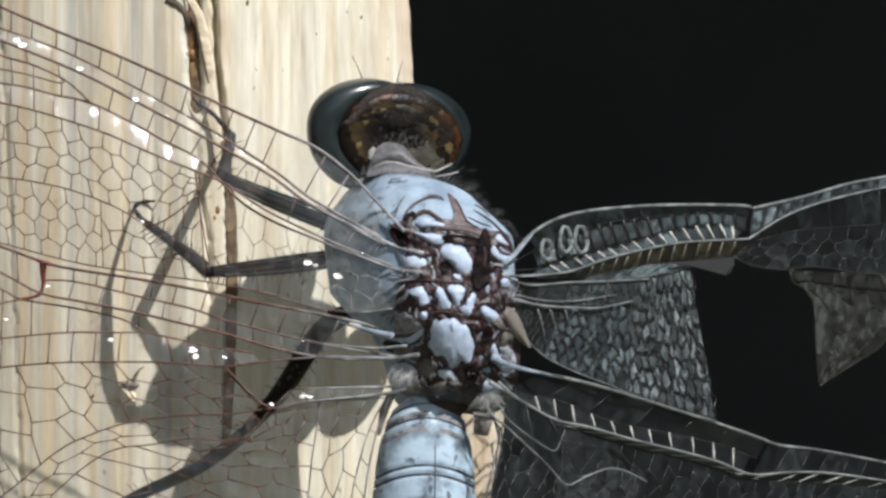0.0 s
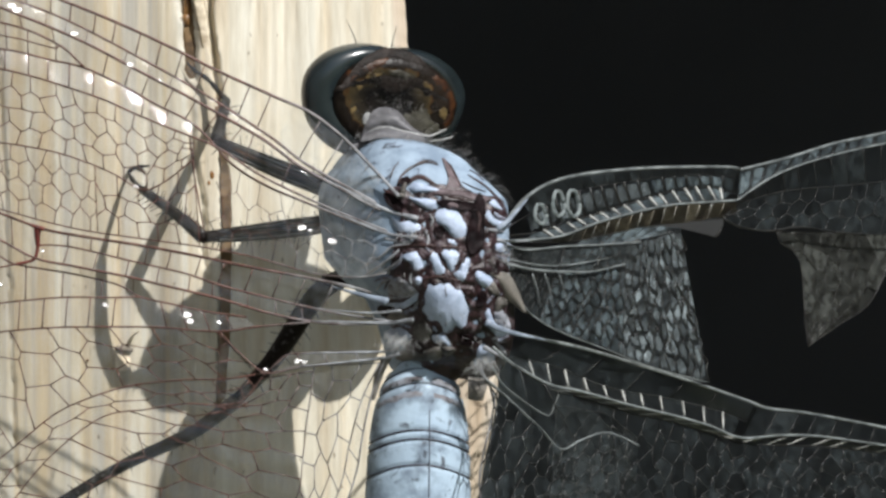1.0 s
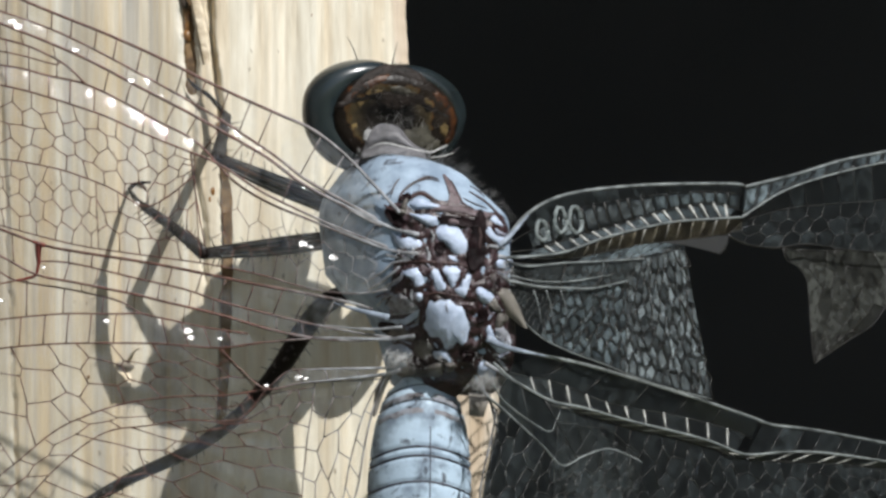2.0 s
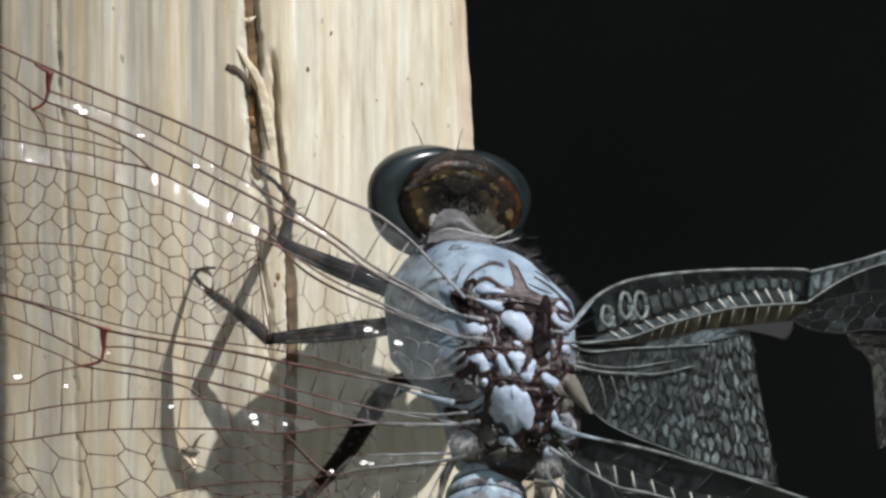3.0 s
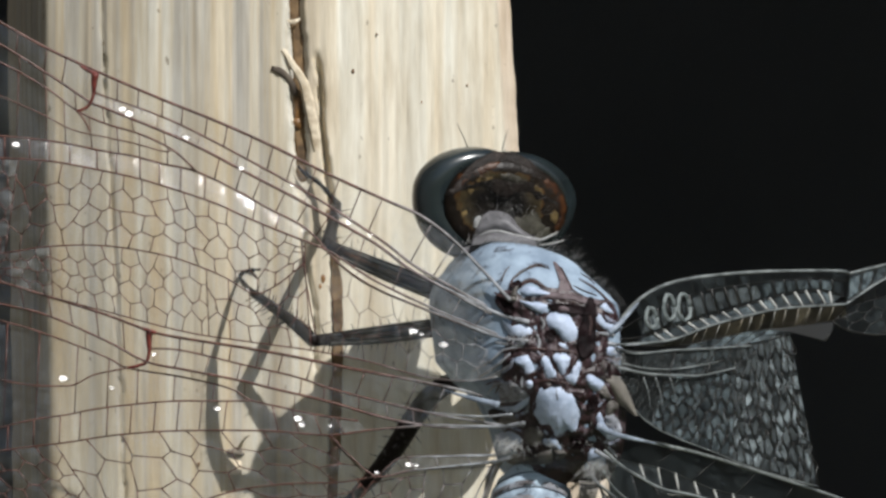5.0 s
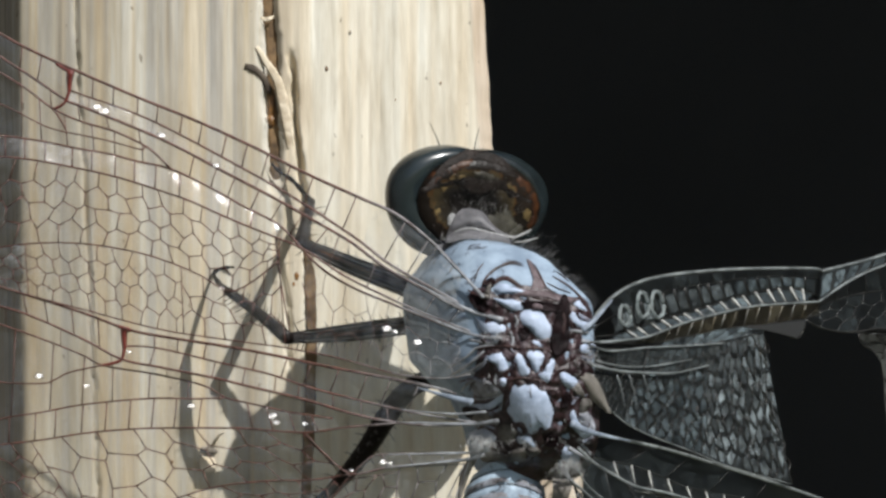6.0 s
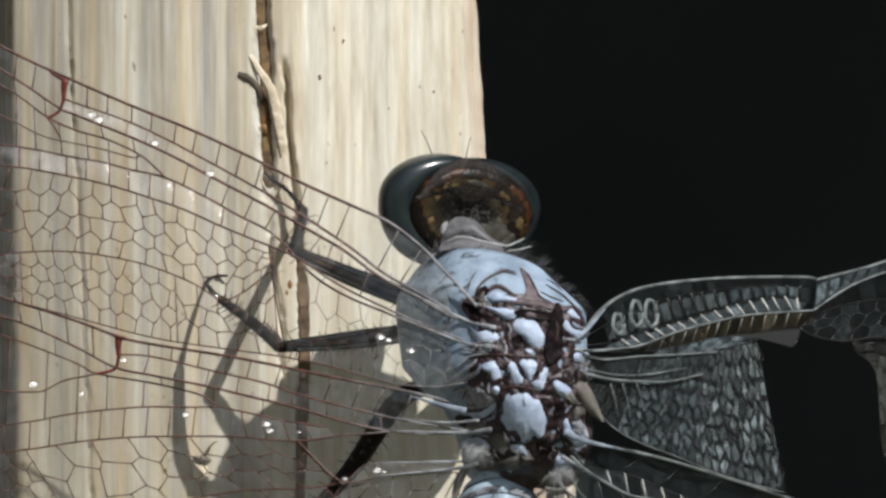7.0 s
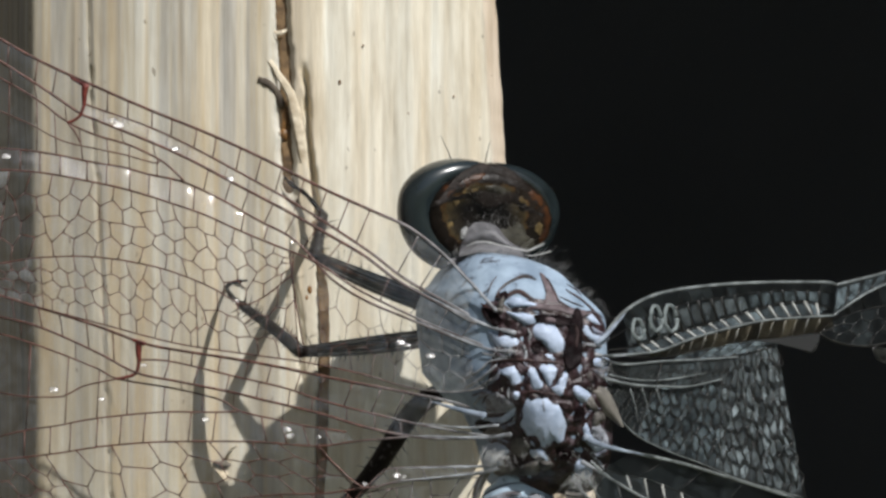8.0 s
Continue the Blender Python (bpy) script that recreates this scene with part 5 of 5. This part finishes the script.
def left_hindwing():
    w = Wing(lambda u, v: 13.6 + 0.0008 * (u - 700))
    costa = w.vein("costa", [(668, 582), (640, 572), (560, 555), (433, 531), (337, 511), (255, 496), (139, 478), (82, 466), (0, 436), (-107, 402), (-207, 372), (-420, 312)], -0.10, 2.8, 2.2, 90)
    sub = w.vein("subcosta", [(720, 634), (640, 622), (560, 607), (413, 571), (337, 546), (250, 526), (139, 500), (82, 496), (76, 500)], -0.06, 2.2, 1.6, 80)
    rad = w.vein("radius", [(735, 630), (640, 636), (560, 631), (480, 615), (399, 591), (298, 567), (240, 553), (144, 534), (72, 519), (0, 482), (-107, 436), (-207, 412), (-420, 360)], 0.04, 2.6, 1.8, 90)
    rs = w.vein("radial_sector", [(447, 624), (365, 612), (312, 600), (255, 587), (221, 567), (139, 547), (38, 530), (0, 511), (-107, 470), (-207, 442), (-420, 400)], -0.22, 1.8, 1.5)
    med = w.vein("media", [(255, 588), (200, 589), (115, 589), (0, 600), (-70, 613), (-130, 622), (-207, 640), (-420, 690)], -0.06, 1.6, 1.3)
    cub = w.vein("cubitus", [(560, 632), (470, 640), (399, 649), (308, 643), (269, 641), (144, 641), (72, 644), (0, 651), (-70, 662), (-207, 680), (-420, 720)], 0.12, 1.8, 1.3)
    w.vein("branch_vein", [(38, 530), (-20, 542), (-48, 556), (-70, 562), (-140, 560), (-207, 546)], 0.0, 1.5, 1.2)
    loop = w.vein("anal_loop", [(694, 697), (614, 704), (539, 712), (480, 722), (433, 686), (399, 650)], 0.15, 2.4, 1.4)
    fold = w.vein("anal_fold", [(690, 684), (613, 685), (527, 689), (505, 700), (482, 722)], -0.13, 1.6, 1.2)
    w.slots = [1, 1]
    w.ladder(fold, (0.0, 0.95), loop, (0.0, 0.62), 4, 1.3)
    w.slots = [0, 0]
    arc = w.vein("anal_vein", [(480, 722), (409, 733), (327, 735), (231, 747), (144, 776), (96, 803), (38, 851), (-60, 930), (-160, 1010)], 0.0, 1.6, 1.2)
    low = w.vein("anal_vein", [(480, 722), (440, 770), (400, 779), (337, 777), (269, 787), (192, 800), (110, 860), (40, 940), (-20, 1040)], 0.0, 1.4, 1.1)
    inner = w.vein("hind_margin", [(690, 700), (668, 760), (652, 830), (640, 900), (610, 980), (540, 1080), (400, 1150), (200, 1170)], 0.0, 1.7, 1.3, 60)
    inner2 = w.vein("anal_vein", [(682, 704), (650, 770), (628, 850), (610, 930), (560, 1020), (440, 1090), (250, 1110)], 0.05, 1.3, 1.1, 60)
    w.vein("nodus", [(66, 461), (76, 464), (88, 468)], 0.0, 3.0, 4.0, 10, M_NODUS)
    w.vein("nodus", [(77, 463), (76, 478), (77, 500)], 0.0, 7.0, 3.5, 12, M_NODUS)
    w.vein("nodus", [(77, 498), (72, 519), (58, 526), (38, 530)], 0.0, 3.0, 2.6, 20, M_NODUS)
    w.rungs(costa, 640, 82, sub, 620, 80, 12, 1.25)
    w.rungs(costa, 72, -420, rad, 66, -420, 11, 1.2)
    w.rungs(sub, 600, 80, rad, 600, 75, 10, 1.1)
    w.rungs(rad, 430, -420, rs, 430, -420, 9, 0.8)
    w.rungs(rs, 245, -420, med, 245, -420, 11, 1.1)
    w.rungs(med, 254, -420, cub, 254, -420, 16, 1.2)
    w.slots = [1, 1]
    w.rungs(rs, 440, 258, cub, 460, 258, 5, 1.2)
    w.slots = [0, 0]
    w.comb(cub, (0.17, 0.66), arc, (0.02, 0.66), 3, 8, 1.2)
    w.comb(cub, (0.66, 1.0), arc, (0.66, 1.0), 7, 9, 1.1)
    w.comb(arc, (0.05, 1.0), low, (0.05, 1.0), 2, 11, 1.1)
    down = w.vein("anal_vein", [(566, 710), (560, 760), (552, 812), (546, 870), (536, 940), (490, 1020), (380, 1080)], 0.0, 1.3, 1.1, 50)
    w.comb(low, (0.02, 1.0), down, (0.02, 1.0), 4, 10, 1.2)
    g = Geo()
    A, B = spline([(706, 692), (690, 722), (674, 770)], 10), spline([(686, 696), (672, 726), (668, 772)], 10)
    g.grid([[at(*(A[k] + (B[k] - A[k]) * t), 13.2 + 0.2 * math.sin(3.1 * t)) for t in np.linspace(0, 1, 6)] for k in range(11)])
    w.comb(down, (0.0, 1.0), inner2, (0.0, 0.92), 3, 8, 1.2)
    w.ladder(inner, (0.03, 1.0), inner2, (0.03, 1.0), 14, 1.1)
    ob = w.build("hindwing", ROOT_LH, M_FILM, M_VEIN, M_VEIN, "clear glassy hindwing with red-brown veins", "net of thin brown cross veins", M_FILM_MILK)
    part("membranule", g, M_MEMBRANULE, ob, "dull tan flap at the wing base", True, origin=ROOT_LH)
    glint_facets(ob, ROOT_LH, ((341, 620, 7), (346, 631, 6), (398, 633, 4), (537, 701, 7), (550, 703, 4), (196, 602, 5), (-76, 549, 7), (85, 506, 4), (10, 566, 4), (480, 716, 4)), w.height)
    return ob


def right_forewing():
    w = Wing(lambda u, v: 13.6 - 0.033 * max(u - 905, -20) + 0.004 * (v - 455), 0.12, 0.2)
    w.slots = [1, 0]
    costa = w.vein("costa", [(905, 455), (940, 415), (985, 388), (1040, 374), (1120, 366), (1200, 363), (1310, 364), (1332, 369)], 0.0, 3.2, 2.6)
    costa2 = w.vein("costa", [(1332, 369), (1420, 349), (1500, 326), (1568, 313), (1680, 292)], 0.0, 2.8, 2.4, 40)
    sub = w.vein("subcosta", [(908, 480), (960, 474), (1010, 458), (1058, 446), (1144, 422), (1212, 404), (1277, 398), (1325, 412)], -0.4, 1.2, 1.0, mat_=M_VEIN_DARK)
    rad = w.vein("radius", [(905, 489), (960, 487), (1011, 480), (1075, 458), (1144, 441), (1212, 429), (1325, 423)], 0.3, 2.4, 2.0)
    rad2 = w.vein("radius", [(1325, 423), (1380, 388), (1430, 366), (1500, 346), (1576, 330), (1680, 312)], 0.3, 2.2, 1.8, 40)
    bro = w.vein("media", [(950, 492), (1020, 492), (1080, 482), (1150, 469), (1225, 462), (1300, 452), (1325, 445)], -0.3, 1.4, 1.2, mat_=M_VEIN_DARK)
    cub = w.vein("cubitus", [(905, 495), (940, 505), (1010, 500), (1080, 498), (1150, 494)], 0.2, 2.2, 1.4, 30)
    cu2 = w.vein("cubitus", [(905, 530), (960, 541), (1020, 545), (1060, 545), (1120, 533)], 0.3, 2.4, 1.4, 30)
    w.vein("cubitus", [(912, 522), (960, 532), (1015, 533), (1090, 522)], 0.2, 1.8, 1.2, 30)
    edge = w.vein("torn_edge", [(1216, 468), (1226, 490), (1232, 509), (1215, 512), (1227, 540), (1225, 560), (1216, 570), (1227, 592), (1236, 612), (1231, 625), (1246, 645), (1241, 656), (1258, 672), (1253, 690), (1267, 706), (1264, 722), (1271, 744)], 0.0, 1.0, 1.0, 90, M_VEIN_DARK)
    belly = w.vein("hind_margin", [(908, 545), (925, 590), (960, 628), (1010, 655), (1080, 682), (1160, 714), (1268, 745)], -0.2, 1.4, 1.0)
    top = w.vein("media", [(908, 498), (1000, 505), (1080, 500), (1150, 490), (1222, 474)], 0.0, 1.2, 1.0, mat_=M_VEIN_DARK)
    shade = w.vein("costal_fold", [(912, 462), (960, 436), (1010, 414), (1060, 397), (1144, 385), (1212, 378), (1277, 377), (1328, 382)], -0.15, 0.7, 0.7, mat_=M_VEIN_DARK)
    w.slots = [1, 1]
    w.ladder(costa, (0.10, 0.99), shade, (0.10, 0.99), 18, 0.6)
    w.slots = [1, 5]
    w.ladder(shade, (0.08, 0.62), sub, (0.10, 0.64), 11, 1.6)
    w.slots = [1, 0]
    w.ladder(shade, (0.62, 0.99), sub, (0.64, 0.99), 7, 1.3)
    w.pale_bars = True
    w.ladder(sub, (0.10, 0.98), rad, (0.08, 0.94), 17, 2.2, 1.5)
    w.pale_bars = False
    w.ladder(costa2, (0, 1), rad2, (0, 1), 14, 1.0)
    w.slots = [2, 2]
    w.pale_bars = True
    w.ladder(rad, (0.2, 1.0), bro, (0.1, 1.0), 16, 0.8, -0.55)
    w.pale_bars = False
    w.slots = [0, 0]
    w.ladder(bro, (0.25, 0.93), top, (0.35, 1.0), 9, 0.9, 0.3)
    w.slots = [1, 0]
    w.slots = [1, 1]
    w.ladder(cub, (0.2, 1.0), cu2, (0.2, 1.0), 3, 1.4)
    w.comb(top, (0.02, 0.33), belly, (0.02, 0.24), 5, 9, 0.8)
    w.slots = [1, 0]
    for pts in ([(952, 548), (960, 575), (965, 606)], [(974, 548), (983, 578), (988, 612)], [(1000, 548), (1008, 574), (1012, 600)], [(1075, 498), (1078, 512), (1070, 530)]):
        w.vein("fold_vein", pts, 0.2, 1.2, 0.5, 12)
    w.comb(top, (0.33, 0.68), belly, (0.24, 0.62), 8, 9, 0.9, 0.38, 0.28)
    w.slots = [1, 5]
    w.comb(top, (0.68, 1.0), belly, (0.62, 1.0), 8, 10, 0.8, 0.38, 0.28)
    w.slots = [1, 0]
    # crumpled part beyond the notch
    under = w.vein("media", [(1300, 455), (1330, 470), (1383, 478), (1441, 472), (1513, 483), (1600, 488), (1680, 486)], 0.2, 1.8, 1.4, 40, M_VEIN_DARK)
    mid = w.vein("radial_sector", [(1325, 430), (1400, 410), (1480, 402), (1568, 396), (1680, 380)], -0.5, 1.3, 1.1, 40, M_VEIN_DARK)
    w.slots, w.dome, w.film_tilt = [1, 1], 0.07, 0.2
    w.ladder(rad2, (0, 1), mid, (0, 1), 12, 0.9)
    w.comb(mid, (0, 1), under, (0, 1), 3, 12, 0.9)
    ring = Geo()
    for u, v, a_, b_, lean_ in ((968, 442, 10, 17, 0.1), (1001, 424, 10, 22, 0.05), (1028, 424, 11, 23, 0.08)):
        circ = [(u + (a_ * math.cos(x) + lean_ * b_ * math.sin(x)) * (1 + 0.1 * math.sin(3 * x)), v + b_ * math.sin(x)) for x in np.linspace(0, 2 * math.pi, 25)]
        ring.tube([at(p, q, w.height(p, q) + 0.25) for p, q in circ], [UNIT * (3.4 + 0.9 * math.sin(2.3 * k)) for k in range(25)], 6, 0.1)
    hang = Wing(w.height, 0.12, 0.05)
    hang_l = hang.vein("torn_edge", [(1398, 480), (1404, 500), (1424, 512), (1440, 540), (1444, 600), (1447, 650), (1451, 683)], -1.0, 1.2, 1.0, 30)
    hang_r = hang.vein("torn_edge", [(1600, 488), (1600, 520), (1590, 560), (1560, 612), (1510, 645), (1451, 683)], -1.0, 1.2, 1.2, 30)
    hang.comb(hang_l, (0, 0.97), hang_r, (0, 0.97), 6, 4, 0.8, 0.2)
    w.vein("folded_flap", [(1222, 470), (1255, 477), (1285, 487), (1300, 466)], -0.5, 1.4, 1.4, 20, M_VEIN_DARK)
    ob = w.build("forewing", ROOT_RF, M_FILM_DARK, M_VEIN_PALE, M_VEIN_DARK, "torn smoky forewing with silvery veins and a ragged hole", "dark net of cross veins", M_FILM_THIN)
    hang.attach(ob, ROOT_RF, M_BRONZE, M_VEIN_DARK, M_VEIN_DARK, "faint dark veins in the hanging scrap")
    part("cell_ring", ring, M_RING, ob, "pale milky rings in the first cells", True, origin=ROOT_RF)
    g = Geo()
    flap = [(1180, 466), (1225, 462), (1300, 455), (1298, 468), (1284, 487), (1250, 478), (1222, 471)]
    hh = w.height
    g.face([at(u, v, hh(u, v) + 0.35) for u, v in flap])
    g.face([at(u, v, hh(u, v) + 0.30) for u, v in reversed(flap)])
    part("folded_flap", g, M_FLAP, ob, "folded brownish flap of wing film", False, origin=ROOT_RF)
    g = Geo()
    A, B = spline([(878, 542), (906, 545), (924, 572), (940, 616)], 10), spline([(880, 552), (892, 572), (903, 590), (932, 614)], 10)
    rows = [[at(*(A[k] + (B[k] - A[k]) * t), 14.1 - 0.09 * k + 0.25 * math.sin(3.1 * t)) for t in np.linspace(0, 1, 6)] for k in range(11)]
    g.grid(rows)
    part("membranule", g, M_MEMBRANULE, ob, "pale beige flap at the wing base", True, origin=ROOT_RF)
    return ob


def right_hindwing():
    w = Wing(lambda u, v: 13.4 - 0.030 * max(u - 890, -25) + 0.002 * (v - 670), 0.12, 0.2)
    w.slots = [0, 0]
    costa = w.vein("costa", [(885, 628), (912, 650), (960, 661), (1050, 681), (1150, 711), (1250, 743), (1340, 774), (1378, 788), (1450, 797), (1568, 819), (1680, 842)], 0.2, 3.2, 2.4, 80, M_COSTA)
    sub = w.vein("subcosta", [(900, 690), (935, 698), (998, 712), (1075, 744), (1135, 758), (1199, 769), (1294, 793), (1340, 812)], -0.5, 1.2, 1.0, mat_=M_VEIN_DARK)
    rad = w.vein("radius", [(882, 676), (908, 700), (933, 716), (985, 744), (1041, 756), (1126, 780), (1212, 801), (1272, 818), (1330, 840), (1400, 836), (1470, 838), (1577, 853), (1680, 870)], 0.3, 2.6, 2.0, 80)
    med = w.vein("media", [(985, 752), (1060, 772), (1126, 793), (1212, 812), (1290, 835), (1340, 850), (1470, 856), (1577, 868), (1680, 886)], -0.2, 1.3, 1.2, 70, M_VEIN_DARK)
    w.ladder(costa, (0.10, 0.60), sub, (0.0, 1.0), 6, 0.8)
    w.pale_bars = True
    w.ladder(sub, (0.02, 0.97), rad, (0.05, 0.56), 12, 1.7, 0.35)
    w.pale_bars = False
    w.ladder(costa, (0.61, 1.0), rad, (0.58, 1.0), 9, 1.0)
    w.pale_bars = True
    w.ladder(rad, (0.18, 1.0), med, (0.0, 1.0), 18, 1.5, -0.8)
    w.pale_bars = False
    tri = w.vein("anal_fold", [(868, 733), (895, 755), (930, 787), (968, 822), (1003, 858), (1040, 842), (1080, 829), (1112, 836), (1145, 853)], 0.3, 2.0, 1.3, 50)
    w.vein("anal_fold", [(880, 712), (905, 748), (976, 797), (992, 780), (1000, 762)], 0.2, 1.8, 1.0, 30)
    w.vein("anal_fold", [(992, 780), (1050, 790), (1095, 800), (1140, 850)], 0.1, 1.2, 0.9, 30, M_VEIN_DARK)
    inner = w.vein("hind_margin", [(874, 742), (884, 770), (874, 820), (860, 880), (856, 930), (870, 1010)], 0.0, 1.8, 1.3, 40, M_VEIN)
    low = w.vein("hind_margin", [(860, 1010), (960, 1060), (1150, 1080), (1400, 1060), (1680, 1020)], 0.0, 1.4, 1.2, 50, M_VEIN_DARK)
    w.comb(med, (0.02, 1.0), low, (0.15, 1.0), 8, 26, 0.9, 0.30, 0.26)
    w.comb(tri, (0.0, 0.42), inner, (0.05, 1.0), 4, 5, 1.4)
    w.comb(tri, (0.42, 1.0), low, (0.02, 0.33), 7, 8, 1.1)
    w.ladder(rad, (0.02, 0.18), tri, (0.05, 0.9), 3, 1.0)
    ob = w.build("hindwing", ROOT_RH, M_FILM_THIN, M_VEIN_PALE, M_VEIN_DARK, "smoky hindwing with silvery front veins", "dark net of cross veins")
    g = Geo()
    rows = [[at(838 + 40 * t, 728 + 40 * s + 14 * t * (1 - t), 12.2 + 0.3 * math.sin(3 * s)) for t in np.linspace(0, 1 - 0.35 * s, 6)] for s in np.linspace(0, 1, 7)]
    g.grid(rows)
    part("membranule", g, M_MEMBRANULE, ob, "pale cream flap at the wing base", True, origin=ROOT_RH)
    return ob


fore_l, hind_l, fore_r, hind_r = left_forewing(), left_hindwing(), right_forewing(), right_hindwing()


# ---- movement: the head turns twice, the torn wings shiver ----
def motions():
    at_head = HEAD_AT - dragonfly.location

    def nod(rx, ry, rz, du=0.0, dv=0.0):
        return Matrix.Translation(at_head + Vector((du * UNIT, 0, -dv * UNIT))) @ pose(0, 0, 0, rx, ry, rz)
    rest, rest2, rest3 = nod(13, 6, 21, 3, -1), nod(13, 6, 22, 1, 0), nod(13, 6, 23, 0, 0)
    walk(head_ob, [(0, rest), (4.7, rest), (5.8, rest2), (6.1, rest2), (6.2, nod(30, -19, 26, -16, -3)), (6.3, rest3), (7.3, rest3),
                   (7.4, nod(62, 3, 14, 2, -7)), (7.5, nod(60, 9, 15, 9, -5)), (7.6, nod(13, 6, 23, -1, 0)), (8.0, nod(13, 6, 23, -1, 0))])
    shiver = [(0, 0, 0), (0.5, -0.32, 0.4), (1.0, 1.1, -0.85), (1.2, 0.9, -0.65), (2.3, 0.3, -0.72), (2.5, 0.45, -0.72), (3.5, 0.35, -0.7), (4.0, 1.0, -0.72), (4.5, 1.3, -0.8),
              (6.0, 1.6, -0.8), (6.5, 1.6, -0.75), (7.0, 1.4, -0.72), (7.5, 1.1, -0.72), (8.0, 1.4, -0.72)]
    for ob, root, lift in ((fore_r, ROOT_RF, 1.0), (hind_r, ROOT_RH, 0.4)):
        home = root - dragonfly.location
        walk(ob, [(t, Matrix.Translation(home) @ pose(0, 0, 0, 0, lift * e, a)) for t, a, e in shiver])
    # the glassy wings sink a little towards the post in the second half
    for ob, root in ((fore_l, ROOT_LF), (hind_l, ROOT_LH)):
        home = root - dragonfly.location
        walk(ob, [(t, Matrix.Translation(home) @ pose(0, 0, 0, 0, 0, -a)) for t, a in ((0, 0), (4.5, 0.3), (5.8, 3.0), (6.5, 4.0), (7.0, 4.6), (7.5, 4.4), (8.0, 5.2))])


motions()
